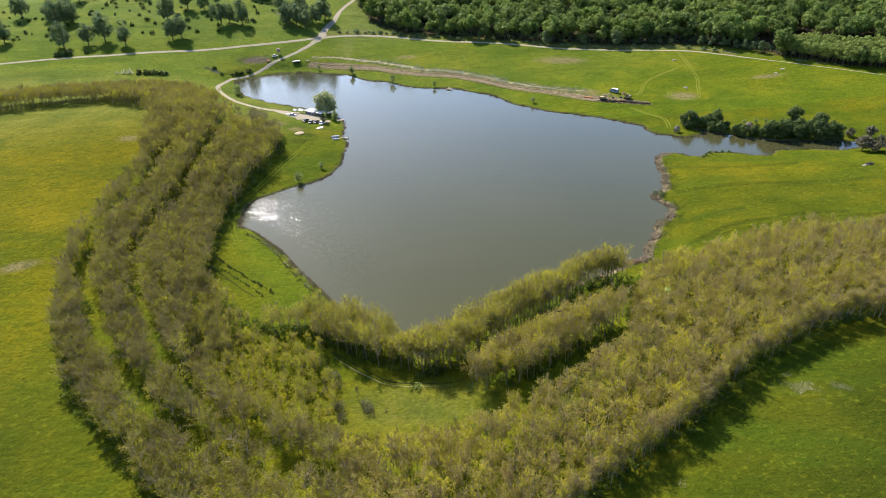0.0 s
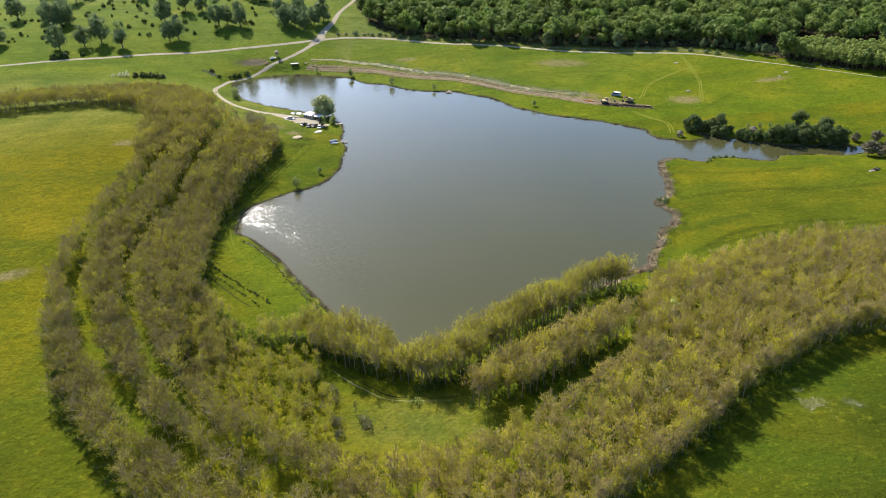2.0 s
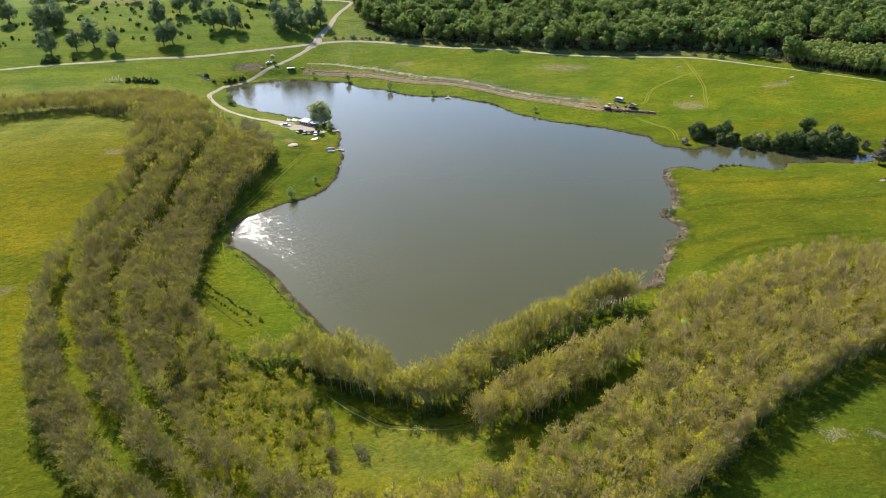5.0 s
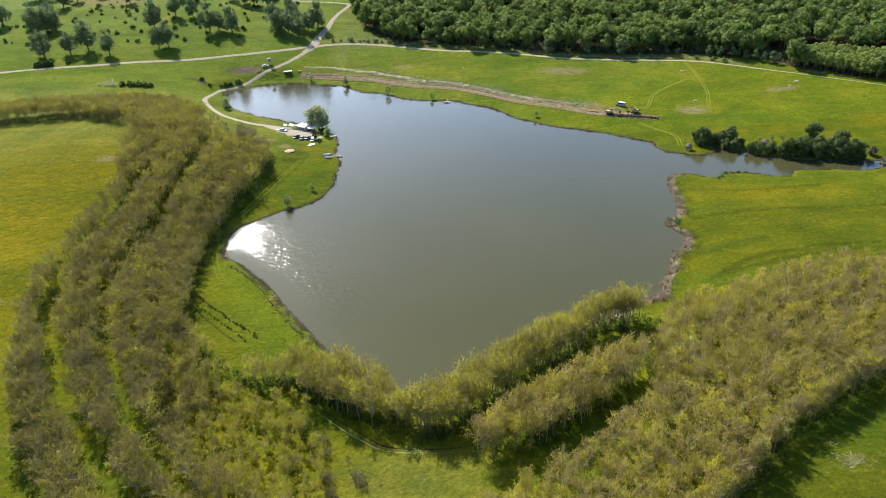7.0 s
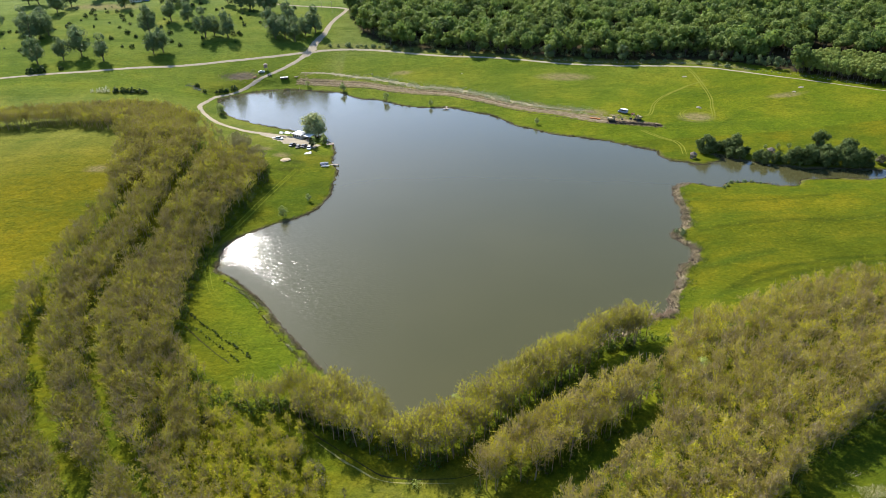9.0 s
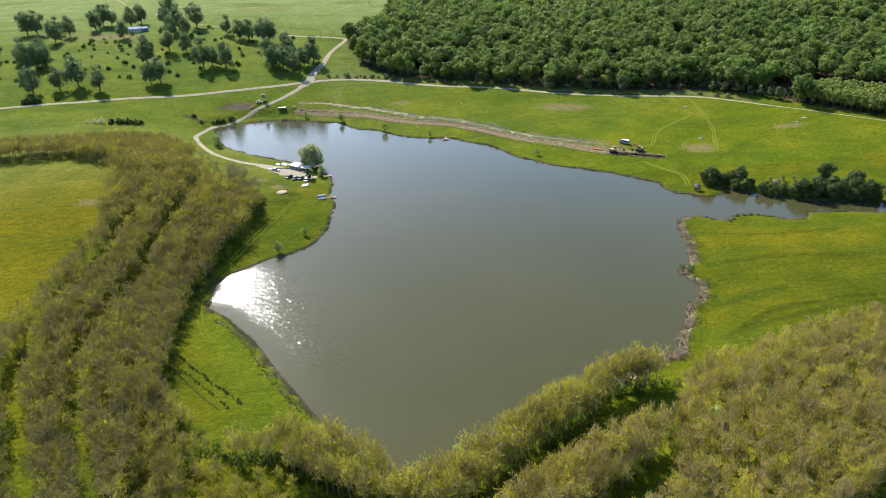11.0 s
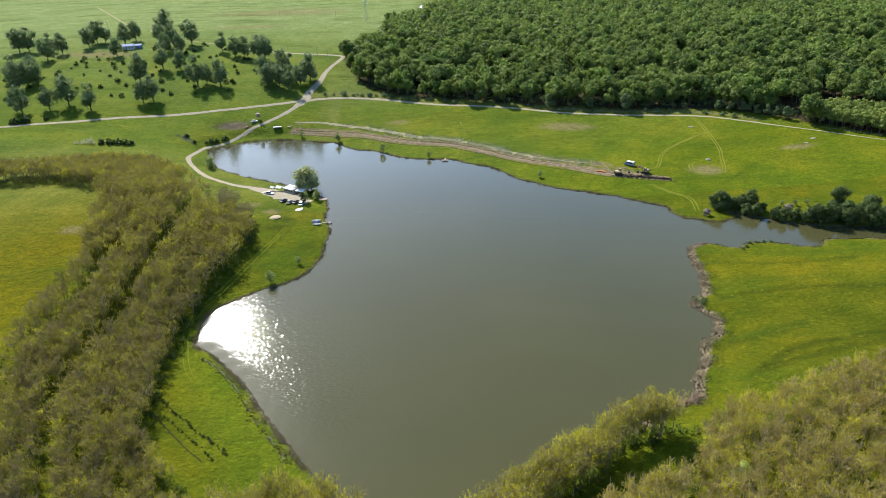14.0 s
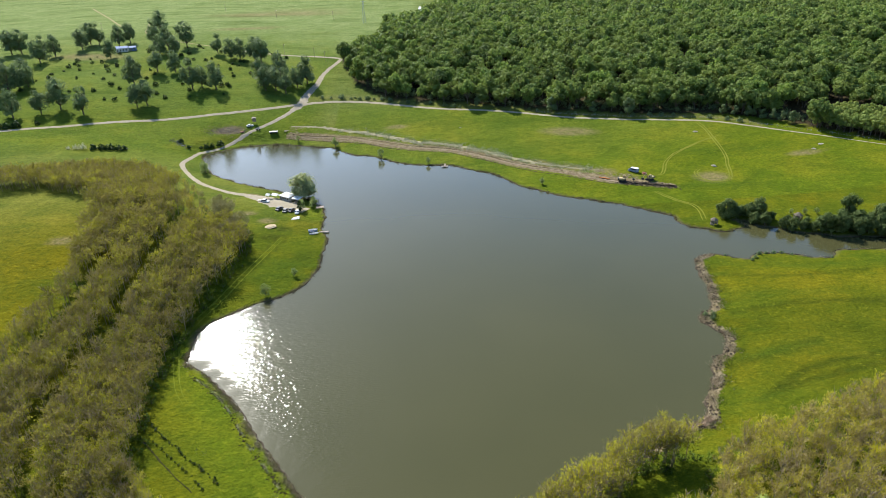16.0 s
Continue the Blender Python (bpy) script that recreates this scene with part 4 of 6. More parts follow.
OAKS = [(-345.8, 627), (-336, 624.8), (-314.8, 619.9), (-305.5, 593.2), (-302.3, 612), (-287.9, 630), (-286.9, 644.5), (-278.9, 642.7), (-251.9, 598.7), (-259, 635.3),
        (-253.3, 645.6), (-236.8, 676.3), (-230.3, 639), (-213.8, 603.5), (-211.8, 618.8), (-201, 602.2), (-199.4, 627), (-167.8, 604.7), (-154.3, 592), (-146, 589),
        (-134, 584.8), (-127.7, 579), (-201.5, 559), (-187.5, 557.3), (-209.7, 533), (-193.9, 492.6), (-188.2, 495.7), (-166, 524.3), (-160, 527.4), (-149.3, 524.2),
        (-113.7, 521.5), (-106.8, 521.3), (-98.8, 515.9), (-92.3, 525.9), (-86, 533.2), (-249.2, 477.4), (-240.5, 485.7), (-223, 478.4), (-263, 470), (-290, 517.2)]
OAKS_MORE = [(-286.5, 525.3), (-293.5, 547.3), (-304.5, 539.3), (-283.5, 531.2), (-330, 545), (-345, 520), (-375, 560), (-360, 500), (-310, 480), (-106, 541), (-119, 535)]
oak_kinds = [tree_meshes(broad_tree(400 + i, 16.5 + i % 3, 5.5 + 0.7 * (i % 2), 15, 1500, (0.4, 0.85), 0.13, 0.2, core=4, loose=0.45), [BARK, OAK_LEAF]) for i in range(5)]
for i, (x, y) in enumerate(OAKS + OAKS_MORE):
    tree_thing("oak_tree", None, None, x, y, 0.94 + 0.36 * rng.random(), rng.uniform(0, 360), "dark green spreading oak standing in open pasture", group="oaks in the pasture", meshes=oak_kinds[i % 5])

# low growth under the belts and along the edges of the woods, and shrubs on the slope above the lake road
UNDER_LEAF = leaf_material("rank_growth", [(0.0, (0.06, 0.10, 0.012)), (0.5, (0.095, 0.15, 0.018)), (1.0, (0.16, 0.205, 0.026))], (0.09, 0.13, 0.015), 0.3)
UNDER = [bush_kind(700 + i, 1.3 + 0.3 * i, 1.1, 31, (0.26, 0.58)) for i in range(3)]
x, y = np.hstack([scatter(p, 2.3, 0.4) for p in (INNER_BELT, SHORE_BELT, SECOND_BELT)])
edges = [smooth_line(p, 1.6) for p in (SOUTH_WOOD[19:31], WEST_WOOD[20:33], WEST_WOOD[4:17], SOUTH_WOOD[:12])]
edges += [smooth_line([(x - 1.2 * k, y + 1.6 * k) for x, y in SOUTH_WOOD[19:32]], 1.3) for k in (0.6, 1.3, 2.0)] + [smooth_line([(x - 2.0, y) for x, y in WEST_WOOD[22:33]], 1.3)] + [smooth_line(lane, 3.2) + np.array([[-2.4, -1.0]]) for lane in LANES]
ex, ey = (np.vstack(edges) + rng.normal(0, 0.9, (sum(len(e) for e in edges), 2))).T
x, y = np.concatenate([x, ex]), np.concatenate([y, ey])
tall = np.concatenate([smooth_line(p, 1.5) for p in (SHORE_BELT[-7:], [(-58, 152), (-41.6, 149.7), (-31, 143.5), (-24, 139.5), (-10, 136)])])
tall = tall + rng.normal(0, 1.2, tall.shape) + np.array([-0.6, 1.4])
stand("shade_shrubs", UNDER, tall[:, 0], tall[:, 1], rng.uniform(0.9, 2.0, len(tall)), [BARK, UNDER_LEAF], "dark green shrubs in the shade of the lake belts", "undergrowth")
stand("undergrowth", UNDER, x, y, rng.uniform(0.5, 1.4, len(x)), [BARK, UNDER_LEAF], "rank green undergrowth beneath and beside the planted trees", "undergrowth")
x, y = scatter(SCRUB_ROOM, 2.6, 0.4)
sparse = ragged(SCRUB, x, y, 6.5)
x, y = x[sparse], y[sparse]
stand("scrub_growth", UNDER, x, y, rng.uniform(0.5, 1.4, len(x)), [PLANT_TWIG, SCRUB_LEAF], "low yellow-green shrubs filling the scrub", "scrub")
x, y = scatter([(-122, 362), (-113, 355), (-98, 322), (-92, 318), (-100, 300), (-109, 302), (-116, 330)], 3.6, 0.45)
stand("tree_slope_scrub", SLIM, x, y, rng.uniform(0.2, 0.75, len(x)), PLANT, "scattered yellow-green shrubs on the grassy slope", "scrub")

# ---- small building helpers ----
def box(bm, size, at, turn=0.0, bevel=0.0, tilt=0.0):
    """Adds a bevelled box to bm: size, centre, turn about z and tilt about its own x, in degrees."""
    sub = bmesh.new()
    bmesh.ops.create_cube(sub, size=1.0)
    bmesh.ops.scale(sub, vec=size, verts=sub.verts)
    if bevel:
        bmesh.ops.bevel(sub, geom=sub.edges[:], offset=bevel, segments=1, affect="EDGES")
    bmesh.ops.transform(sub, matrix=pose(*at, tilt, 0, turn), verts=sub.verts)
    weld(bm, sub)
    return bm


def weld(bm, sub):
    me = bpy.data.meshes.new("scrap")
    sub.to_mesh(me)
    sub.free()
    bm.from_mesh(me)
    bpy.data.meshes.remove(me)


def tube(bm, a, b, ra, rb=None, sides=8):
    v, f = limb(a, b, ra, ra if rb is None else rb, sides)
    vs = [bm.verts.new(p) for p in v]
    for q in f:
        bm.faces.new([vs[i] for i in q])
    bm.faces.new(vs[:sides][::-1])
    bm.faces.new(vs[sides:])
    return bm


def prism(bm, outline, depth, at=(0, 0, 0), turn=0.0):
    """A solid with the given outline in its own x-z plane, depth along y."""
    sub = bmesh.new()
    rings = [[sub.verts.new((x, d, z)) for x, z in outline] for d in (-depth / 2, depth / 2)]
    sub.faces.new(rings[0])
    sub.faces.new(rings[1][::-1])
    for i in range(len(outline)):
        j = (i + 1) % len(outline)
        sub.faces.new((rings[0][j], rings[0][i], rings[1][i], rings[1][j]))
    bmesh.ops.recalc_face_normals(sub, faces=sub.faces)
    bmesh.ops.transform(sub, matrix=pose(*at, 0, 0, turn), verts=sub.verts)
    weld(bm, sub)
    return bm


def heap_bm(radius, height, seed, squash=1.0):
    """A lumpy mound."""
    bm = bmesh.new()
    bmesh.ops.create_icosphere(bm, subdivisions=3, radius=1.0)
    for v in bm.verts:
        d = 1 + 0.28 * noise.noise(v.co * 1.7 + Vector((seed, 0, 0))) + 0.12 * noise.noise(v.co * 5 + Vector((0, seed, 0)))
        v.co = Vector((v.co.x * radius * d, v.co.y * radius * squash * d, max(v.co.z, -0.15) * height * d))
    return bm


def root(name, x, y, turn, label, category, group="", z=None, scale=1.0):
    ob = new(name)
    ob.empty_display_size = 0.5
    ob.matrix_world = pose(x, y, float(surface_z(x, y)) if z is None else z, 0, 0, turn) @ Matrix.Scale(scale, 4)
    return tagged(ob, label, category, group)


def paint(name, a, b=None, rough=0.65, metal=0.0, scale=1.5):
    k = Mat(name)
    b = b or tuple(0.75 * c for c in a)
    k.surface(k.ramp(k.noise(scale, 4, 0.65), [(0.35, b), (0.6, a)]), rough, metal=metal)
    return k.m


WHITE = paint("white_sheet", (0.78, 0.77, 0.74), (0.62, 0.61, 0.58), 0.85)
PLASTER = paint("worn_plaster", (0.62, 0.58, 0.5), (0.45, 0.42, 0.36), 0.85)
WOOD = paint("grey_wood", (0.30, 0.24, 0.18), (0.16, 0.13, 0.10), 0.85, scale=4)
THATCH = soil_material("grey_thatch", (0.09, 0.075, 0.055), (0.20, 0.175, 0.14), 3.0, 0.2)
DARK = paint("dark_paint", (0.03, 0.03, 0.035), rough=0.3)
BLUE = paint("blue_paint", (0.15, 0.20, 0.28), rough=0.8)
FARM_BLUE = paint("blue_sheet", (0.12, 0.22, 0.46), rough=0.7)
RED = paint("rusty_red", (0.30, 0.10, 0.06), (0.18, 0.07, 0.05), 0.8)
ORANGE = paint("orange_paint", (0.75, 0.22, 0.04))
DIGGER = paint("digger_yellow", (0.42, 0.32, 0.15), (0.30, 0.23, 0.11))
SILVER = paint("silver_paint", (0.55, 0.57, 0.6), rough=0.35, metal=0.3)
TYRE = paint("rubber", (0.025, 0.025, 0.025), rough=0.85)
CONCRETE = paint("grey_concrete", (0.42, 0.40, 0.37), (0.3, 0.29, 0.27), 0.9)
RUBBLE = soil_material("brown_rubble", (0.26, 0.17, 0.12), (0.40, 0.30, 0.22), 1.5, 0.3)
SAND = soil_material("pale_sand", (0.38, 0.30, 0.18), (0.50, 0.41, 0.27))
STONE = soil_material("pale_rubble", (0.20, 0.18, 0.12), (0.40, 0.36, 0.28), 2.0, 0.3)
STRAW_PALE = soil_material("dry_turf", (0.19, 0.18, 0.07), (0.34, 0.30, 0.17), 1.2, 0.3)
# mud darkened by the shade of a recess that the flat strips lack
DITCH = soil_material("shaded_ditch_mud", (0.02, 0.024, 0.008), (0.06, 0.058, 0.024), 1.2, 0.4)
SOIL = soil_material("dark_spoil", (0.035, 0.028, 0.02), (0.10, 0.08, 0.055), 1.2, 0.4)
SEDGE_LEAF = leaf_material("dark_sedge", [(0.0, (0.075, 0.066, 0.032)), (0.5, (0.135, 0.115, 0.06)), (1.0, (0.22, 0.19, 0.11))], (0.12, 0.10, 0.055), 0.25)
REED_LEAF = leaf_material("dry_reeds", [(0.0, (0.17, 0.135, 0.085)), (0.5, (0.29, 0.235, 0.155)), (1.0, (0.46, 0.39, 0.28))], (0.21, 0.175, 0.105), 0.35)
BUSH_LEAF = leaf_material("bush_leaves", [(0.0, (0.025, 0.048, 0.012)), (0.5, (0.04, 0.07, 0.016)), (1.0, (0.065, 0.10, 0.024))], (0.035, 0.06, 0.015), 0.2)
GREY_LEAF = leaf_material("grey_scrub_leaves", [(0.0, (0.10, 0.095, 0.05)), (0.6, (0.16, 0.15, 0.08)), (1.0, (0.22, 0.21, 0.12))], (0.13, 0.115, 0.08), 0.3)
PALE_LEAF = leaf_material("pale_leaves", [(0.0, (0.27, 0.33, 0.07)), (0.6, (0.36, 0.42, 0.10)), (1.0, (0.46, 0.50, 0.16))], (0.32, 0.37, 0.09), 0.45)
GLASS = Mat("window_glass")
GLASS.surface((0.02, 0.025, 0.03), 0.05)
GLASS = GLASS.m

# ---- trees and bushes by the water ----
RIVER_LEAF = leaf_material("bank_leaves", [(0.0, (0.062, 0.092, 0.027)), (0.5, (0.092, 0.13, 0.038)), (1.0, (0.15, 0.19, 0.058))], (0.082, 0.116, 0.032), 0.26, 0.12)
river_kinds = [tree_meshes(broad_tree(500 + i, 9 + i, 4.3 + 0.3 * i, 17, 2600, (0.3, 0.62), 0.06, 0.08), [BARK, RIVER_LEAF]) for i in range(4)]
RIVER_TREES = [(128, 314.5, 1.0), (131.5, 315, 0.75), (138, 313.5, 0.7), (142, 313, 0.85), (137.5, 306, 0.6), (141, 303.6, 0.65), (147, 302, 0.5), (150, 299.8, 0.55), (154, 297.5, 0.5),
               (158.8, 297.5, 0.7), (162, 296.5, 0.85), (166, 295, 0.9), (172, 297, 0.75), (173.5, 293, 0.7), (178, 294, 0.8), (179, 309, 0.9), (184.5, 297, 1.3), (183, 291.5, 1.05),
               (188, 291, 0.9), (191, 288.5, 0.7), (145.5, 309.5, 0.5), (134.5, 314.5, 0.6), (150.5, 305, 0.42), (156, 300.5, 0.45), (169.5, 297.5, 0.8), (175.5, 296.5, 0.95)]
for i, (x, y, s) in enumerate(RIVER_TREES):
    y -= 3.2 if shore_distance(np.array([x]), np.array([y - 3.2]))[0] > 1.0 else 1.2
    tree_thing("river_tree", None, None, x, y, s * (0.92 if i else 1.0), rng.uniform(0, 360), "dark green leafy tree on the bank of the inlet", group="trees along the inlet", meshes=river_kinds[i % 4])
grey_kinds = [tree_meshes(broad_tree(520 + i, 7.5, 4.0, 9, 760, (0.35, 0.7), 0.1, 0.25), [BARK, GREY_LEAF]) for i in range(2)]
for i, (x, y, s) in enumerate([(194, 271.5, 1.0), (199, 268.5, 1.1), (205, 266, 1.15), (211, 270, 1.1), (206, 286, 0.8), (198, 289, 0.6)]):
    tree_thing("willow_bush", None, None, x, y, s, rng.uniform(0, 360), "grey-green willow bush at the head of the inlet", group="willows of the inlet", meshes=grey_kinds[i % 2])
WILLOW_GREY = leaf_material("grey_willow_leaves", [(0.0, (0.22, 0.26, 0.11)), (0.6, (0.32, 0.355, 0.16)), (1.0, (0.43, 0.46, 0.24))], (0.27, 0.305, 0.14), 0.42)
willow = tree_meshes(broad_tree(540, 11.5, 6.2, 16, 3600, (0.26, 0.52), 0.1, 0.18, loose=0.5), [BARK, WILLOW_GREY])
tree_thing("willow_tree", None, None, -63.6, 357.5, 1.12, 40, "large pale grey-green willow behind the lake house", meshes=willow)
sapling = [tree_meshes(broad_tree(550 + i, 4.4, 1.75, 9, 620, (0.16, 0.34), 0.12, 0.22, core=3, loose=0.6), [BARK, WILLOW_LEAF]) for i in range(2)]
for i, (x, y, s) in enumerate([(156.2, 310.2, 0.6), (161.7, 309.3, 0.72), (166.5, 308.5, 0.68), (-63.2, 263.2, 1.25), (-54.8, 276.7, 0.8), (-56.8, 436, 1.5), (-28, 412.8, 1.25), (-1, 399.3, 0.9),
                               (-81.2, 449, 0.9), (55.4, 359.5, 0.9), (-123.8, 397, 1.7), (-126, 402, 1.5), (-62, 340.5, 1.3), (-57, 344, 1.4)]):
    tree_thing("sapling", None, None, x, y, s, rng.uniform(0, 360), "small slim sapling standing near the lake shore", group="saplings round the lake", meshes=sapling[i % 2])
cypress = tree_meshes(broad_tree(560, 7, 1.7, 7, 500, (0.3, 0.5), 0.05, 0.15), [BARK, BUSH_LEAF])
tree_thing("dark_tree", None, None, -62.5, 338.5, 0.9, 10, "dark narrow evergreen tree before the lake house", meshes=cypress)
pale = tree_meshes(broad_tree(565, 9, 2.3, 7, 600, (0.25, 0.5), 0.2, 0.35, loose=0.5), [BARK, PALE_LEAF])
for x, y, s in ((64.2, 150.8, 1.04), (2.0, 149.8, 0.95)):
    tree_thing("pale_tree", None, None, x, y, s, 60, "pale silvery-green tree among the yellow plantation", meshes=pale)
edge_kinds = [tree_meshes(broad_tree(570 + i, 9.5, 3.3, 8, 800, (0.4, 0.8), 0.12, 0.2), [BARK, OAK_LEAF]) for i in range(2)]
for i, (x, y, s) in enumerate([(79.5, 462.5, 1.1), (125, 449.5, 1.25), (105, 457.5, 0.8), (33, 478, 0.7), (184, 431.5, 0.7), (190, 427.5, 0.75), (196, 421.5, 0.7), (178, 434.5, 0.7), (187, 434, 0.85), (200.5, 418.5, 0.75), (204, 415, 0.7), (208, 411, 0.8), (193, 427, 0.6)]):
    tree_thing("edge_tree", None, None, x, y, s, rng.uniform(0, 360), "broadleaf tree standing alone at the forest edge", group="trees at the forest edge", meshes=edge_kinds[i % 2])

# bushes: in the pasture, by the roads, in the clearing
bush_meshes = [tree_meshes(bush_kind(600 + i, 1.3 + 0.2 * i, 1.1 + 0.15 * i, 95, (0.4, 0.75)), [BARK, BUSH_LEAF]) for i in range(4)]
verge_meshes = [tree_meshes(bush_kind(660 + i, 1.6, 1.3, 110, (0.35, 0.65)), [BARK, OAK_LEAF]) for i in range(2)]
PASTURE = [(-330, 470), (-150, 505), (-110, 540), (-110, 600), (-180, 640), (-300, 600), (-380, 560)]
x, y = scatter(PASTURE, 13, 0.5)
for i, (px, py) in enumerate(zip(x, y)):
    if rng.random() < 0.85:
        tree_thing("pasture_bush", None, None, px, py, rng.uniform(0.6, 1.6), rng.uniform(0, 360), "small dark bush dotted over grazed pasture", "bush", "bushes of the pasture", bush_meshes[i % 4])
ROAD_BUSHES = [(-192.9, 421.5, 2.0), (-188.5, 422, 1.9), (-184.2, 422.9, 2.1), (-180, 423, 1.8), (-176.6, 423.6, 1.7), (-253, 454, 2.6), (-258, 451, 2.2), (-243, 459.5, 1.4), (-132.8, 442.5, 1.6),
               (-135.8, 441, 1.7), (-128.2, 445.5, 1.9), (-40.6, 501.5, 1.5), (-30.5, 499.8, 1.6), (-25, 497, 1.4), (-58.3, 504.5, 1.7), (-72, 505.5, 1.2), (-66, 505, 0.9), (-52, 503, 1.0), (-46, 502, 1.2), (-36, 500.8, 0.9), (-151, 443, 1.5), (-145, 437, 1.0), (-138.5, 440, 1.0)]
for i, (px, py, s) in enumerate(ROAD_BUSHES):
    tree_thing("roadside_bush", None, None, px, py, s, rng.uniform(0, 360), "low rounded bush beside a gravel road", "bush", "bushes by the roads", (verge_meshes if py > 490 else bush_meshes)[i % 2])
verge = smooth_line(ROAD_EAST[2:12], 7.0)
for i, (px, py) in enumerate(verge):
    if rng.random() < 0.75:
        tree_thing("verge_bush", None, None, px + rng.normal(0, 1.5), py + rng.uniform(3.0, 7.5), rng.uniform(0.5, 1.5), rng.uniform(0, 360), "green bush in dry grass between road and forest", "bush", "bushes before the forest", verge_meshes[i % 2])
for i, (px, py, s) in enumerate([(121.4, 272, 0.6), (123.4, 273.6, 0.7), (126.2, 276.6, 0.75), (129, 276.9, 0.6), (132, 276.8, 0.8), (135, 276.6, 0.7), (138.2, 275, 0.5), (113, 277, 0.5), (152, 271, 0.45), (88.6, 236.5, 0.8), (91, 236, 0.9), (90, 234, 0.7)]):
    tree_thing("bank_bush", None, None, px, py, s, rng.uniform(0, 360), "low green bush on the meadow bank of the inlet", "bush", "bushes of the bank", verge_meshes[i % 2])
dark_scrub = [tree_meshes(bush_kind(620 + i, 2.6, 1.7, 190, (0.18, 0.4)), [PLANT_TWIG, GREY_LEAF]) for i in range(2)]
for i, (px, py, s) in enumerate([(-29, 126.5, 1.0), (-32, 124, 0.9), (-20, 117, 0.9), (-36, 135.5, 0.9), (-39, 134, 0.8), (-28.8, 119, 0.8), (-33, 129, 0.7), (-26.5, 114.5, 0.9), (-16, 117, 0.25), (-55, 147.5, 1.2), (-60, 146.5, 1.1), (-30.4, 130.6, 1.0), (-32.4, 132.4, 0.8), (-36.5, 123.4, 1.1), (-27.6, 118.6, 1.0), (-20.6, 119, 0.95), (-22, 120.4, 0.6), (-35.4, 136.6, 0.9)]):
    tree_thing("scrub_bush", None, None, px, py, s, rng.uniform(0, 360), "dark twiggy bush at the edge of the clearing", "bush", "bushes of the clearing", dark_scrub[i % 2])
blossom = tree_meshes(bush_kind(632, 2.6, 1.9, 150, (0.3, 0.55)), [BARK, leaf_material("blossom", [(0.0, (0.34, 0.36, 0.20)), (0.6, (0.50, 0.50, 0.36)), (1.0, (0.62, 0.62, 0.48))], (0.40, 0.42, 0.26), 0.35)])
tree_thing("bare_tree", None, None, -23.3, 121.4, 0.62, 0, "thin leafless young tree standing in the clearing", meshes=tree_meshes(slim_tree(190, 8.5, 1.2, 40, 60, 0.6, 0.4), [BARK, GREY_LEAF]))
tree_thing("pale_bush", None, None, -8, 124.8, 0.7, 0, "pale green bush beside the ditch in the clearing", "bush", meshes=tree_meshes(bush_kind(630, 2.4, 1.8, 130, (0.3, 0.55)), [BARK, PALE_LEAF]))
for px, py, s in ((-198.5, 420.5, 1.3), (-202, 419.5, 1.0), (-206, 419, 0.7)):
    tree_thing("pale_bush", None, None, px, py, s, 20, "pale blossoming bush beside a clump of dark bushes", "bush", meshes=blossom)

# rows of seedlings across the western meadow
seedling = [tree_meshes(bush_kind(640 + i, 1.2, 0.7, 40, (0.25, 0.45)), [BARK, BUSH_LEAF]) for i in range(2)]
for line, gap in (([(-80.5, 195), (-75, 189.6), (-67.8, 183), (-60.1, 176.7), (-56, 173)], 0.95), ([(-76, 186.6), (-67, 178.6), (-58.5, 171)], 1.7)):
    for i, (px, py) in enumerate(smooth_line(line, gap)):
        tree_thing("seedling", None, None, px + rng.normal(0, 0.2), py + rng.normal(0, 0.2), rng.uniform(0.3, 0.75), rng.uniform(0, 360), "low dark seedling in a planted row", "bush", "seedlings of the planted rows", seedling[i % 2])
OLIVE_LEAF = leaf_material("olive_leaves", [(0.0, (0.17, 0.16, 0.06)), (0.6, (0.24, 0.225, 0.08)), (1.0, (0.32, 0.29, 0.12))], (0.2, 0.18, 0.085), 0.3)
olive_kinds = [tree_meshes(broad_tree(525 + i, 7.5, 3.6, 9, 1000, (0.22, 0.5), 0.1, 0.25, core=0, loose=0.6), [BARK, OLIVE_LEAF]) for i in range(2)]
# grey-leaved trees at the edge of the western plantation
for i, (px, py) in enumerate([(-94.6, 326), (-93.4, 331.5), (-84.1, 310.6), (-88.9, 313.8), (-87.5, 300.5), (-82, 306.6), (-91, 321), (-83.5, 314.5), (-98, 330), (-86, 306), (-96, 322), (-80.5, 300), (-103, 331), (-107, 338), (-101, 345), (-111, 350), (-98, 338), (-105, 322)]):
    tree_thing("grey_tree", None, None, px, py, rng.uniform(0.95, 1.25) * (1.0 if i < 12 else 0.45), rng.uniform(0, 360), "grey-olive twiggy tree at the edge of the plantation", group="grey trees at the plantation edge", meshes=olive_kinds[i % 2])

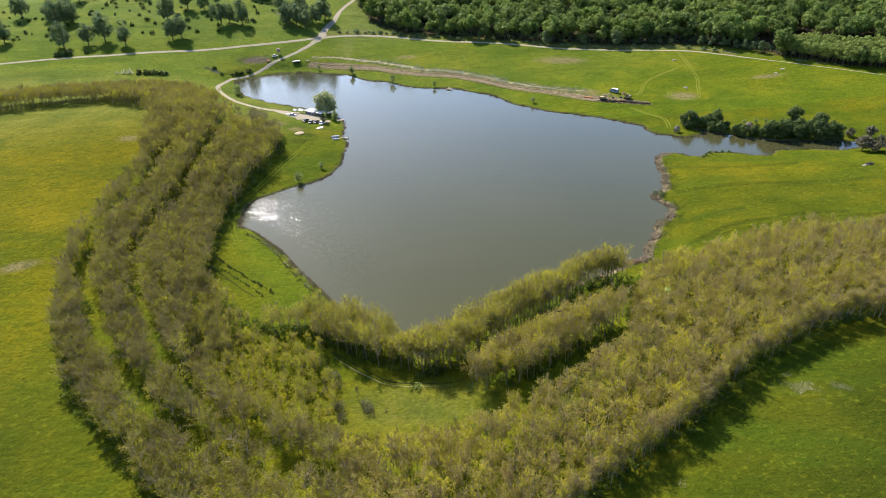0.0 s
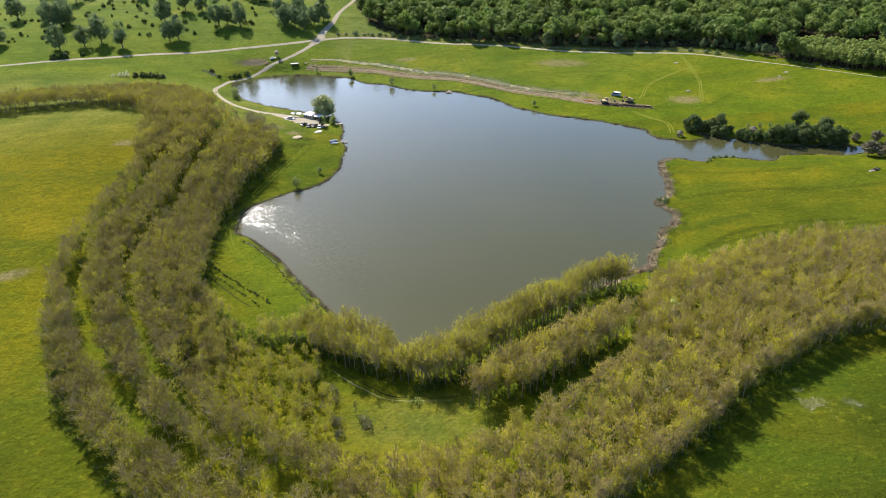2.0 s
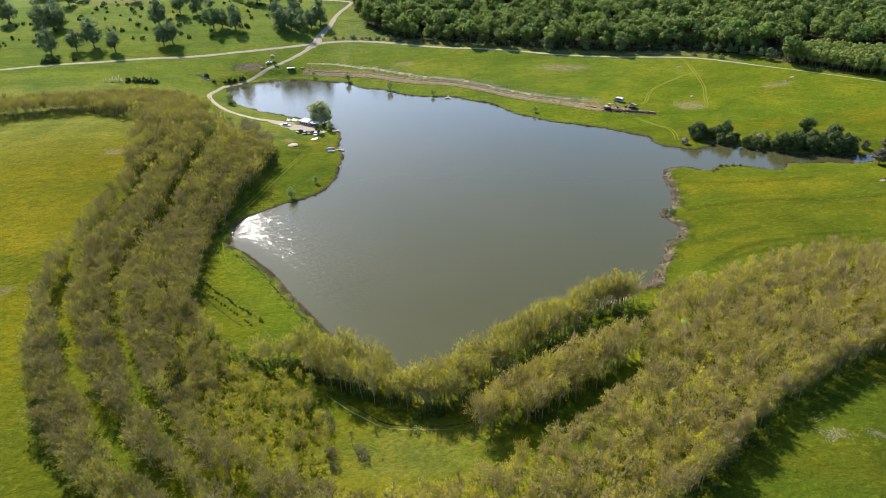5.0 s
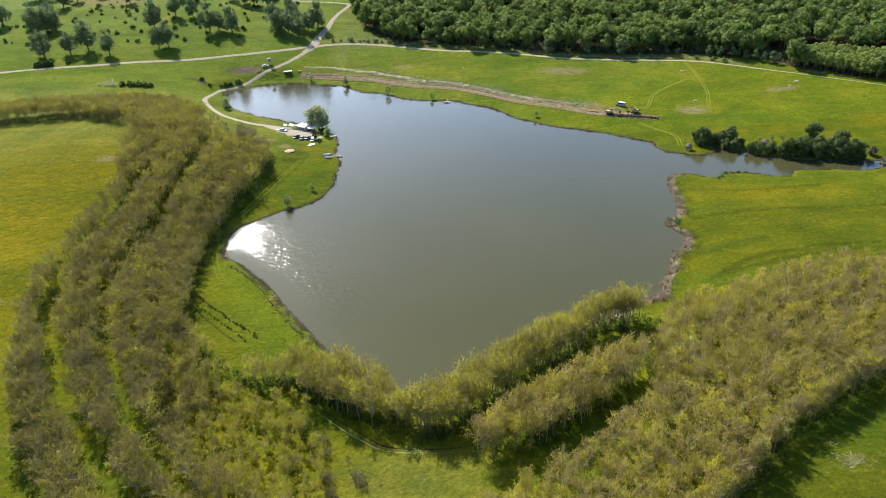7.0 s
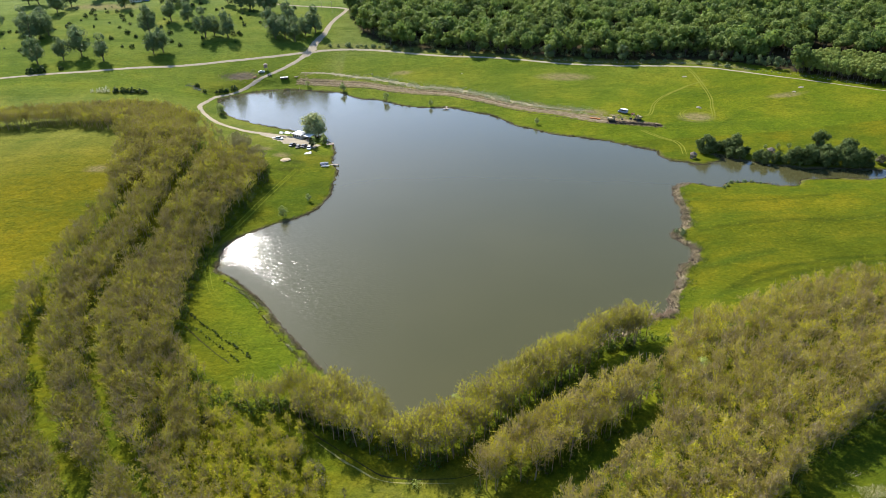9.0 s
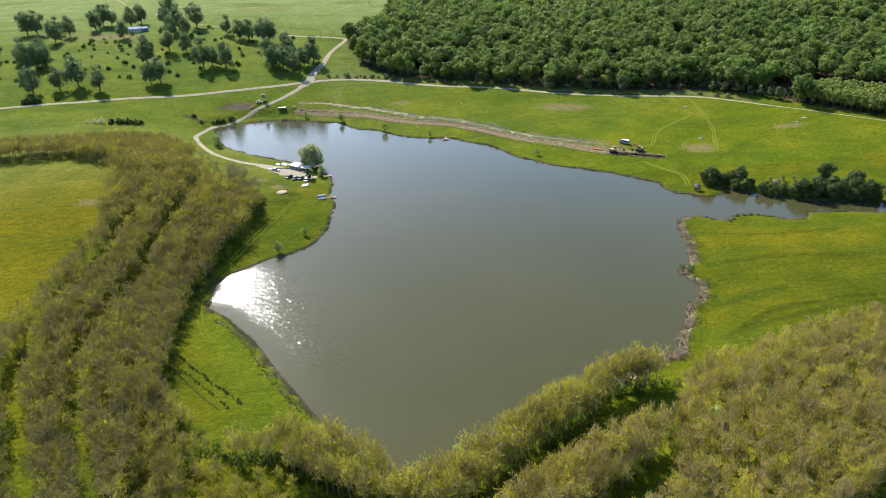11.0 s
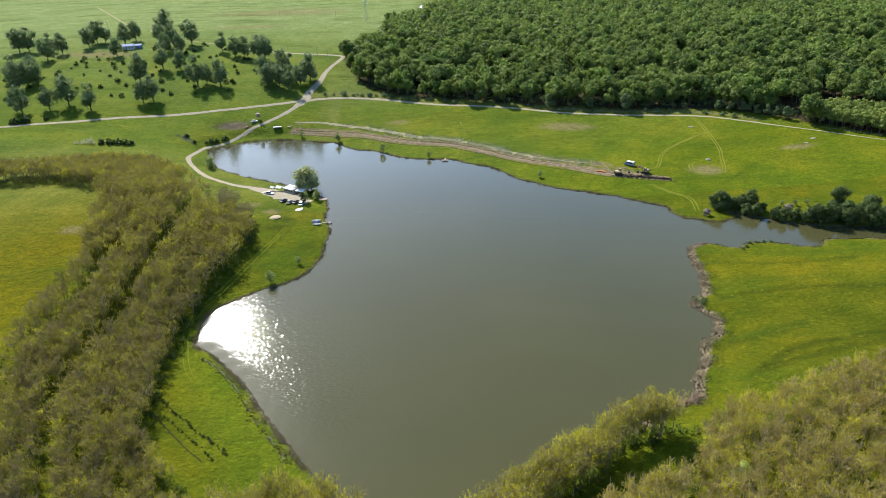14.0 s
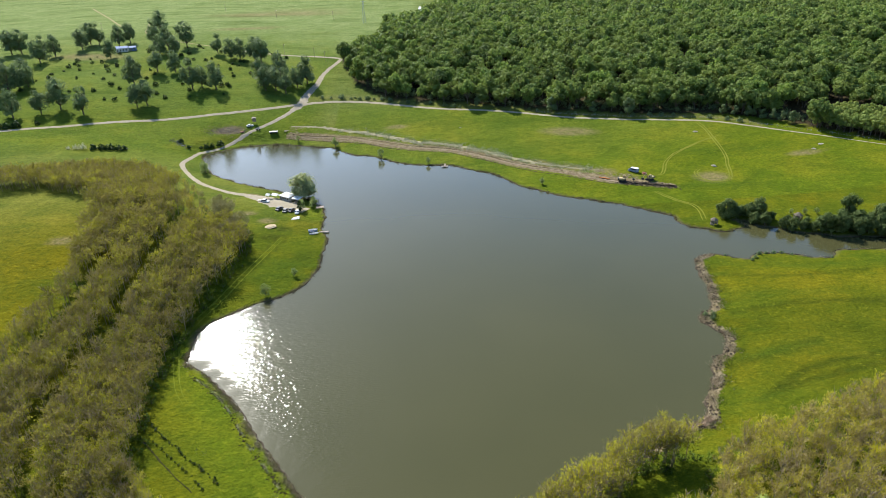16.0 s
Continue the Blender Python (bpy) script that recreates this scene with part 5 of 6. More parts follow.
# ---- shores ----
def fringe(name, line, width, gap, height, mat, label, category, lean=0.35, dense=5, patchy=-2.0):
    """Upright blades along a line: reeds or sedge."""
    c = smooth_line(line, gap)
    n = len(c) * dense
    base = np.repeat(c, dense, 0) + rng.normal(0, 1, (n, 2)) * width * 0.5
    d = shore_distance(base[:, 0], base[:, 1])
    clump = np.array([noise.noise((px * 0.22, py * 0.22, 9.0)) for px, py in base])
    keep = (d > -0.9) & (clump > patchy)
    base = base[keep]
    n = len(base)
    z = np.maximum(land(base[:, 0], base[:, 1]), -0.3)
    h = height * rng.uniform(0.5, 1.2, n)
    a = np.column_stack([base, z - 0.1])
    b = a + np.column_stack([rng.normal(0, lean, n) * h, rng.normal(0, lean, n) * h, h])
    ang = rng.uniform(0, math.pi, n)
    w = np.column_stack([np.cos(ang), np.sin(ang), np.zeros(n)]) * (0.05 + 0.10 * rng.random((n, 1))) * height
    v = np.stack([a - w, a + w, b + w * 0.5, b - w * 0.5], 1).reshape(-1, 3)
    return tagged(new(name, mesh_of(name, v, np.arange(4 * n).reshape(-1, 4), [mat])), label, category, kind="stuff")


ring = smooth_line(SHORE, 2.0, closed=True)
bank_bm = bmesh.new()
mid = np.roll(ring, -1, 0) - ring
side = np.column_stack([-mid[:, 1], mid[:, 0]])
side /= np.hypot(side[:, 0], side[:, 1])[:, None] + 1e-6
rows_v = []
ring = ring - side * wobble(ring[:, 0], ring[:, 1])[:, None]
for (px, py), (nx, ny) in zip(ring, side):
    k = max(0.08, 0.45 + 1.3 * noise.noise((px * 0.16, py * 0.16, 5.0)))
    rows_v.append([bank_bm.verts.new((px - nx * o * k, py - ny * o * k, h)) for o, h in ((0.25, -0.4), (0.05, 0.05), (-0.15, 0.2 * k), (-0.7, 0.16))])
for i in range(len(rows_v)):
    p, q = rows_v[i], rows_v[(i + 1) % len(rows_v)]
    for j in range(3):
        bank_bm.faces.new((p[j], q[j], q[j + 1], p[j + 1]))
bmesh.ops.recalc_face_normals(bank_bm, faces=bank_bm.faces)
bank_me = bpy.data.meshes.new("ground_bank")
bank_bm.to_mesh(bank_me)
bank_bm.free()
bank_me.materials.append(SOIL)
tagged(new("ground_bank", bank_me), "low dark eroded earth bank at the water's edge", "bank", kind="structure")
fringe("sedge_fringe", np.vstack([SHORE[:44], SHORE[44:66]]), 0.9, 0.7, 0.75, SEDGE_LEAF, "dark sedge along the northern and western water's edge", "sedge", 0.6, 11, -0.02)
fringe("sedge_inlet", SHORE[66:95], 1.0, 0.7, 0.75, SEDGE_LEAF, "dark sedge along the banks of the inlet", "sedge", 0.6, 6, 0.05)
fringe("reeds_east", SHORE[93:118] + np.array([1.3, -0.4]), 2.6, 0.4, 0.5, REED_LEAF, "broken grey-brown dead reeds on the eastern shore", "reeds", 1.0, 44, -0.02)
fringe("reeds_green", SHORE[95:117] + np.array([3.6, -1.2]), 2.6, 0.6, 0.6, UNDER_LEAF, "rank green weeds behind the dead reeds", "weeds", 0.6, 16, -0.1)
fringe("reeds_west", np.vstack([SHORE[-7:], SHORE[:2]]) + np.array([-0.6, -0.6]), 1.2, 0.4, 0.42, SEDGE_LEAF, "dark grey-brown reeds along the western shore", "reeds", 0.9, 22, -0.2)
fringe("reeds_west_dry", np.vstack([SHORE[-7:], SHORE[:2]]) + np.array([-0.3, -0.3]), 1.6, 0.5, 0.42, REED_LEAF, "pale dry reed stalks along the western shore", "reeds", 0.9, 18, -0.1)
fringe("reeds_corner", [(60, 184.5), (63, 185.6), (67, 185.8), (70, 188)], 1.8, 0.3, 1.0, paint("rust_reeds", (0.46, 0.35, 0.24), (0.33, 0.24, 0.16), 0.9), "rusty brown dry reeds in the shore corner", "reeds", 0.5, 18)
WEST_BANK = [(-76.4, 217.4), (-68.2, 210.2), (-59.7, 199.5), (-53.9, 189.6), (-47.5, 180.8), (-40.3, 170.6)]
fringe("pale_stalks", WEST_BANK, 0.35, 0.3, 0.3, paint("bleached_stalks", (0.62, 0.56, 0.42), (0.44, 0.39, 0.26), 0.9), "pale bleached stalks along the top of the bank", "stalks", 0.9, 13, -0.1)
fringe("meadow_tufts", [(-76, 208), (-68, 200), (-60, 186), (-50, 174)], 15, 0.5, 0.45, leaf_material("rank_grass", [(0.0, (0.05, 0.09, 0.008)), (0.6, (0.09, 0.135, 0.012)), (1.0, (0.16, 0.18, 0.03))], (0.08, 0.12, 0.012), 0.3), "rank green grass tufts dotted over the lakeside meadow", "grass", 0.6, 34, 0.22)
fringe("meadow_flowers", [(-66, 190), (-60, 180), (-54, 172)], 8, 0.6, 0.35, paint("white_flowers", (0.55, 0.55, 0.45), (0.34, 0.38, 0.22), 0.9), "white meadow flowers in loose patches", "flowers", 0.6, 18, 0.36)
tagged(ribbon("ground_mud_edge", [(77.4, 202), (74.2, 198.5), (71.8, 194), (71, 189.6), (68.2, 187), (63.6, 186.7), (60, 184)], (0.2, 0.5, 0.3, 0.6, 0.4, 0.5, 0.2), REED, 0.05, rough=0.5), "pale drying mud at the water's edge", "mud")
tagged(ribbon("ground_ditch", [(-38, 148.5), (-32.4, 141.7), (-27.9, 137.9), (-22, 133.2), (-15.6, 128.7), (-8, 127), (0.9, 126.3), (5.4, 127.4)], (0.15, 0.4, 0.25, 0.45, 0.35, 0.2), DITCH, 0.05, rough=0.6, wander=0.05), "muddy ditch along the clearing, recess shade in its dark colour", "ditch")
tagged(ribbon("ground_ditch_path", [(-32, 139.6), (-27.9, 136), (-22, 131.5), (-15.6, 127.2), (-8, 125.7), (0.5, 125)], (0.15, 0.6, 0.3, 0.5, 0.15), soil_material("worn_path", (0.15, 0.15, 0.04), (0.26, 0.25, 0.10)), 0.05, rough=0.9, wander=0.05), "narrow worn path along a ditch", "path")
tagged(ribbon("ground_furrow", [(-79.4, 188), (-73.6, 182), (-67, 175.5), (-61, 169.8)], (0.2, 0.45, 0.3, 0.4), DITCH, 0.05, rough=0.6, wander=0.04), "narrow furrow beside the planted rows, recess shade in its dark colour", "ditch")
for off in (-0.8, 0.8):
    tagged(ribbon("ground_meadow_track", [(x + off, y) for x, y in MEADOW_TRACK], (0.2, 0.6, 0.65, 0.6, 0.2), soil_material("pressed_grass", (0.085, 0.11, 0.01), (0.145, 0.165, 0.02)), 0.05, rough=0.5, wander=0.03), "faint wheel rut pressed into the meadow", "track")
def clods(name, line, width, n, size, mat, label):
    """Loose lumps strewn along a line."""
    c = smooth_line(line, 1.0)
    at = c[rng.integers(0, len(c), n)] + rng.normal(0, width / 2.5, (n, 2))
    s = size * rng.uniform(0.4, 1.3, n)
    corner = np.array([(1, 0, -0.2), (-0.5, 0.87, -0.2), (-0.5, -0.87, -0.2), (0.1, 0.1, 0.4)])
    v = corner[None] * s[:, None, None] * rng.uniform(0.6, 1.3, (n, 4, 3))
    v += np.column_stack([at, surface_z(at[:, 0], at[:, 1]) + 0.3 * size])[:, None]
    f = np.array([(0, 1, 3), (1, 2, 3), (2, 0, 3), (0, 2, 1)])
    return tagged(new(name, mesh_of(name, v.reshape(-1, 3), (f[None] + 4 * np.arange(n)[:, None, None]).reshape(-1, 3), [mat])), label, "soil", kind="stuff")


clods("bank_clods", SHORE[40:66], 0.8, 620, 0.34, SOIL, "dark crumbled turf along the northern water's edge")
clods("bank_turf", WEST_BANK, 1.5, 380, 0.3, DARK_EARTH, "dark lumps of turf along the western bank")
clods("shore_clods", SHORE[93:118] + np.array([0.9, -0.3]), 2.4, 520, 0.5, SOIL, "dark lumps of eroded turf along the eastern shore")
clods("shore_stones", SHORE[93:118] + np.array([1.2, -0.3]), 3.0, 330, 0.36, REED, "dull brown stones and dry root lumps along the eastern shore")
fringe("dry_grass", BERM_PATH[2:], 5.5, 0.5, 0.6, paint("bleached_grass", (0.46, 0.46, 0.30), (0.28, 0.31, 0.14), 0.9), "pale dry grass standing along the earthworks", "grass", 0.8, 40, -0.2)
clods("soil_clods", [(94, 354.4), (98, 352.6), (105, 350.4), (112, 347.8), (118, 345.6)], 2.6, 330, 0.6, SOIL, "dark clods of turned soil along the earth bank")
clods("pale_clods", BERM_PATH[5:], 4.5, 420, 0.32, STRAW_PALE, "pale lumps of dry turf along the works")
clods("rubble_red", [(-138, 461), (-128, 460), (-117, 461)], 8, 520, 0.3, RUBBLE, "spread of pinkish brown rubble beside the lake road")
clods("rubble_pale", [(-138, 458), (-126, 463), (-114, 462.5)], 8, 360, 0.3, STONE, "pale rubble strewn beside the lake road")
clods("rubble_grey", [(-157, 444.5), (-151, 441), (-146, 437)], 3.0, 160, 0.4, STONE, "pale stones strewn in rough grass")
clods("meadow_stones", [(-230, 440), (-200, 446), (-165, 452), (-150, 462)], 14, 110, 0.3, REED, "grey stones and stubble strewn in rough grass")
tagged(ribbon("ground_far_path", [(-400, 905), (-345, 815), (-308, 752), (-290, 722)], 2.2, STRAW_PALE, 0.12, rough=0.3), "pale worn path over the far plain", "path")
tagged(ribbon("ground_far_path", [(-268, 730), (-258, 702), (-252, 680), (-228, 655), (-178, 628)], 2.0, STRAW_PALE, 0.12, rough=0.4), "pale worn path over the far plain", "path")
tagged(ribbon("ground_spoil", [(93, 354.8), (98, 352.6), (105, 350.4), (112, 347.8), (117.5, 345.8)], (1.0, 1.9, 1.7, 1.8, 0.9), SOIL, 0.25, rough=0.5, bumpy=0.6), "ridge of dark freshly dug soil", "spoil heap")
tagged(ribbon("ground_yard", [(-92, 358), (-82, 354), (-74, 348.0), (-66, 342.8), (-60, 339.5)], (4, 10, 13, 12, 6), GRAVEL, 0.16), "pale gravel yard before the lake house", "yard")

# ---- heaps ----
for nm, x, y, r, h, sq, mat, lab in (("sand_heap", -72.3, 318.5, 2.8, 0.6, 0.7, SAND, "round heap of pale sand on the grass"), ("stone_heap", 154.5, 415, 2.0, 0.45, 0.6, STONE, "low heap of pale rubble in the meadow"),
                                     ("stone_heap", 146.4, 368.5, 2.0, 0.6, 0.6, STONE, "low heap of pale rubble beside a bare patch"), ("stone_heap", 201.5, 375, 1.5, 0.4, 0.7, STONE, "low heap of pale rubble in the meadow"),
                                     ("stone_heap", 207.6, 379.6, 2.3, 0.3, 0.6, STONE, "flat spread of pale rubble in the meadow"), ("earth_heap", 108.2, 362.4, 1.2, 0.9, 0.9, RED, "small heap of reddish earth near the machines"),
                                     ("earth_heap", -118, 460, 1.6, 0.6, 0.7, RED, "heap of rusty red rubble beside the lake road"),
                                     ("stone_heap", -153, 443.5, 1.3, 0.6, 0.5, STONE, "heap of pale stones in rough grass"), ("stone_heap", -149, 438.5, 1.1, 0.5, 0.6, CONCRETE, "heap of grey concrete lumps in rough grass"),
                                     ("stone_heap", 20, 446, 0.9, 0.4, 0.6, STONE, "small pale boulder lying in the meadow"), ("stone_heap", -39, 456, 0.9, 0.4, 0.6, STONE, "small pale boulder lying in the meadow")):
    me = bpy.data.meshes.new(nm)
    bm = heap_bm(r * (0.75 if nm == "stone_heap" else 1.0), h, x * 0.37, sq)
    bm.to_mesh(me)
    bm.free()
    me.materials.append(mat)
    ob = new(nm, me)
    ob.matrix_world = pose(x, y, float(surface_z(x, y)), 0, 0, x * 7 % 360)
    tagged(ob, lab, "heap")
STRAW = paint("bleached_straw", (0.52, 0.47, 0.30), (0.34, 0.32, 0.16), 0.9)
for line, wide, thick, cut in (([(82.4, 115.2), (84.0, 112.2), (84.2, 109.2)], 3.6, 90, -0.05), ([(91.4, 111.8), (93.0, 110.6), (94.6, 109.6)], 1.6, 90, -2), ([(46.4, 86.3), (47.2, 86.9)], 1.0, 30, -2), ([(60, 91.5), (64, 93)], 3.0, 8, 0.1)):
    fringe("dead_grass", line, wide, 0.4, 0.28, STRAW, "patch of pale straw-coloured dead grass tussocks", "grass", 0.8, thick, cut)


# ---- lake house and what stands round it ----
def house(name, x, y, turn, w, d, h, rise, wall, roof, label, openings=3, overhang=0.4, hipped=False):
    """A house with a gabled or hipped sheet roof, windows and a door on its long front."""
    ob = root(name, x, y, turn, label, "house")
    peak = [] if hipped else [(0, h + rise - 0.12)]
    part("wall", prism(bmesh.new(), [(-d / 2, -0.3), (d / 2, -0.3), (d / 2, h), *peak, (-d / 2, h)], w, (0, 0, 0), 90), wall, ob)
    if hipped:
        bm = bmesh.new()
        ex, ey = w / 2 + overhang, d / 2 + overhang
        low = [bm.verts.new((px, py, h - 0.02)) for px, py in ((-ex, -ey), (ex, -ey), (ex, ey), (-ex, ey))]
        rim = [bm.verts.new((v.co.x, v.co.y, h + 0.12)) for v in low]
        a, b = (bm.verts.new((px, 0, h + rise)) for px in (-(ex - ey * 0.8), ex - ey * 0.8))
        bm.faces.new(low[::-1])
        for i in range(4):
            bm.faces.new((low[i], low[(i + 1) % 4], rim[(i + 1) % 4], rim[i]))
        for f in ((rim[0], rim[1], b, a), (rim[1], rim[2], b), (rim[2], rim[3], a, b), (rim[3], rim[0], a)):
            bm.faces.new(f)
        part("roof", bm, roof, ob, "white hipped roof")
    for s in (() if hipped else (-1, 1)):
        run = math.hypot(d / 2 + overhang, rise)
        ang = math.degrees(math.atan2(rise, d / 2 + overhang))
        part("roof", box(bmesh.new(), (w + 2 * overhang, run, 0.1), (0, s * (d / 4 + overhang / 2), h + rise / 2 + 0.03), 0, 0.02, -s * ang), roof, ob, "white sheet roof" if roof == WHITE else "")
    for i in range(openings):
        px = (i + 0.5) / openings * w - w / 2
        win = part("window" if i else "door", box(bmesh.new(), (0.95, 0.08, 2.0 if not i else 1.1), (px, -d / 2 - 0.02, 1.0 if not i else 1.45), 0, 0.01), GLASS if i else WOOD, ob)
        fr = bmesh.new()
        for fx, fz, sx, sz in ((px - 0.5, 1.45, 0.08, 1.3), (px + 0.5, 1.45, 0.08, 1.3), (px, 2.07, 1.08, 0.08), (px, 0.85, 1.08, 0.08)):
            if i:
                box(fr, (sx, 0.12, sz), (fx, -d / 2 - 0.03, fz))
        if i:
            part("frame", fr, WHITE, win)
        else:
            fr.free()
    return ob


house("lake_house", -71.3, 355.2, -35, 6.2, 4.6, 2.3, 1.2, PLASTER, WHITE, "single-storey lake house with white hipped roof and dark windows", 4, hipped=True)
porch = root("porch", -65.8, 350.8, -30, "open wooden porch with a flat white roof beside the house", "porch")
part("roof", box(bmesh.new(), (4.6, 3.8, 0.12), (0, 0, 2.6), 0, 0.02, 5), WHITE, porch)
for px in (-2.1, 0, 2.1):
    for py in (-1.7, 1.7):
        part("post", box(bmesh.new(), (0.14, 0.14, 2.7), (px, py, 1.25)), WOOD, porch)
part("floor", box(bmesh.new(), (4.6, 3.8, 0.18), (0, 0, 0.1)), WOOD, porch)
part("back_wall", box(bmesh.new(), (4.4, 0.12, 2.3), (0, 1.75, 1.25)), WOOD, porch)


def marquee(x, y, turn, w, d, label):
    ob = root("marquee", x, y, turn, label, "tent", "tents beside the lake house")
    part("canopy", prism(bmesh.new(), [(-d / 2, 1.9), (d / 2, 1.9), (0, 2.7)], w, (0, 0, 0), 90), WHITE, ob)
    for px in (-w / 2 + 0.1, w / 2 - 0.1):
        for py in (-d / 2 + 0.1, d / 2 - 0.1):
            part("pole", tube(bmesh.new(), (px, py, -0.1), (px, py, 1.95), 0.04), SILVER, ob)
    return ob


marquee(-77.4, 356.6, -30, 3.4, 3.0, "white pitched market tent beside the gravel yard")
marquee(-80.6, 355.4, -30, 2.4, 2.2, "small white market tent beside the gravel yard")


def car(x, y, turn, colour, label, van=False):
    """A parked car or van: body, glazing, lamps, wheels with tyre and rim."""
    ob = root("van" if van else "car", x, y, turn, label, "van" if van else "car", "parked cars")
    ln, wd, hh = (5.2, 2.0, 2.1) if van else (4.3, 1.75, 1.45)
    if van:
        low = [(-ln / 2, 0.35), (ln / 2, 0.35), (ln / 2, 0.95), (ln / 2 - 0.5, 1.1), (ln / 2 - 1.2, hh), (-ln / 2 + 0.1, hh), (-ln / 2, 1.2)]
        part("body", prism(bmesh.new(), low, wd), colour, ob)
        part("windscreen", prism(bmesh.new(), [(ln / 2 - 0.56, 1.2), (ln / 2 - 0.5, 1.2), (ln / 2 - 1.08, hh - 0.12), (ln / 2 - 1.16, hh - 0.12)], wd * 0.86), GLASS, ob)
        part("side_windows", box(bmesh.new(), (3.0, wd + 0.03, 0.55), (-0.5, 0, 1.6), 0, 0.01), GLASS, ob)
        part("roof", box(bmesh.new(), (3.8, wd - 0.1, 0.08), (-0.6, 0, hh + 0.03), 0, 0.03), WHITE, ob, "white van roof")
    else:
        part("body", prism(bmesh.new(), [(-ln / 2, 0.3), (ln / 2, 0.3), (ln / 2, 0.7), (ln / 2 - 1.0, 0.88), (-ln / 2 + 0.3, 0.92), (-ln / 2, 0.8)], wd), colour, ob)
        part("cabin", prism(bmesh.new(), [(-1.6, 0.9), (1.1, 0.88), (0.5, hh - 0.06), (-1.1, hh - 0.06)], wd * 0.86), GLASS, ob)
        part("roof", box(bmesh.new(), (1.6, wd * 0.8, 0.07), (-0.3, 0, hh - 0.03), 0, 0.02), colour, ob)
    for s in (-1, 1):
        part("headlight", box(bmesh.new(), (0.06, 0.3, 0.16), (ln / 2, s * wd * 0.34, 0.62), 0, 0.01), WHITE, ob)
        part("tail_light", box(bmesh.new(), (0.06, 0.22, 0.18), (-ln / 2, s * wd * 0.36, 0.7), 0, 0.01), RED, ob)
    for px in (-ln * 0.3, ln * 0.31):
        for s in (-1, 1):
            wheel = part("wheel", tube(bmesh.new(), (px, s * (wd / 2 - 0.2), 0.32), (px, s * (wd / 2 + 0.02), 0.32), 0.32, None, 14), TYRE, ob)
            part("rim", tube(bmesh.new(), (px, s * (wd / 2), 0.32), (px, s * (wd / 2 + 0.035), 0.32), 0.19, None, 10), SILVER, wheel)
    return ob


car(-81.2, 349.6, -20, WHITE, "white car parked at the edge of the gravel yard")
car(-72.4, 339.6, 62, DARK, "dark car parked in a row before the lake house")
car(-69.2, 337.7, 80, paint("brown_grey_paint", (0.09, 0.085, 0.08), rough=0.35), "brown-grey car parked in a row before the lake house")
car(-66.4, 338.4, 70, DARK, "dark car parked in a row before the lake house")
car(-63.4, 336.4, 88, SILVER, "silver car parked in a row before the lake house")
car(-114.3, 466.5, 25, WHITE, "white car parked by a small lookout shed")
car(103.5, 365.4, 140, paint("pale_blue_paint", (0.26, 0.32, 0.42), rough=0.5), "pale blue-grey van with white roof near the earthworks", True)
part_table = root("picnic_table", -84, 350.2, 20, "white plastic table on the grass by the yard", "table")
part("tabletop", box(bmesh.new(), (1.6, 0.9, 0.06), (0, 0, 0.74), 0, 0.01), WHITE, part_table)
for px in (-0.65, 0.65):
    for py in (-0.33, 0.33):
        part("leg", box(bmesh.new(), (0.07, 0.07, 0.75), (px, py, 0.36)), WHITE, part_table)
planks = root("plank_stack", -63.9, 329, 25, "loose stack of pale boards lying on the grass", "boards")
for i in range(7):
    part("board", box(bmesh.new(), (4.6 - 0.3 * i, 0.36, 0.06), (0.25 * i, -1.0 + 0.34 * i, 0.06 + 0.05 * (i % 3)), 11 * (i % 3) - 9), WHITE, planks)


def boat(x, y, turn, colour, label):
    """A small open boat drawn up on the bank."""
    ob = root("rowing_boat", x, y, turn, label, "boat", "boats on the bank")
    bm = bmesh.new()
    stations = [(-1.9, 0.5, 0.05), (-1.2, 0.68, 0), (0, 0.75, 0), (1.1, 0.6, 0.05), (1.9, 0.28, 0.16), (2.25, 0.03, 0.3)]
    rings = []
    for px, hw, keel in stations:
        rings.append([bm.verts.new(p) for p in ((px, -hw, 0.55), (px, -hw * 0.6, keel + 0.05), (px, hw * 0.6, keel + 0.05), (px, hw, 0.55), (px, hw * 0.88, 0.5), (px, hw * 0.5, keel + 0.14), (px, -hw * 0.5, keel + 0.14), (px, -hw * 0.88, 0.5))])
    for p, q in zip(rings[:-1], rings[1:]):
        for j in range(8):
            bm.faces.new((p[j], q[j], q[(j + 1) % 8], p[(j + 1) % 8]))
    bm.faces.new(rings[0][::-1])
    bmesh.ops.recalc_face_normals(bm, faces=bm.faces)
    part("hull", bm, colour, ob)
    for px in (-1.0, 0.2):
        part("bench", box(bmesh.new(), (0.28, 1.1, 0.05), (px, 0, 0.42)), WOOD, ob)
    return ob


boat(-53.8, 317.6, 15, WHITE, "white rowing boat lying on the grass")
boat(-53.4, 315.7, 12, BLUE, "blue rowing boat lying beside a white one")
boat(-52.8, 313.6, 10, WHITE, "white rowing boat lying on the grass near the pier")


def pier(x, y, turn, length, width, label, head=0.0):
    ob = root("pier", x, y, turn, label, "pier", z=0.0)
    n = int(length / 0.3)
    for i in range(n):
        part("plank", box(bmesh.new(), (0.27, width, 0.05), (0.15 + i * 0.3, 0, 0.5)), WOOD, ob)
    for px in (0.3, length / 2, length - 0.2):
        for s in (-1, 1):
            part("pile", tube(bmesh.new(), (px, s * (width / 2 - 0.08), -1.6), (px, s * (width / 2 - 0.08), 0.7), 0.08), WOOD, ob)
    if head:
        part("platform", box(bmesh.new(), (1.4, head, 0.06), (length - 0.7, 0, 0.54)), WOOD, ob)
    return ob


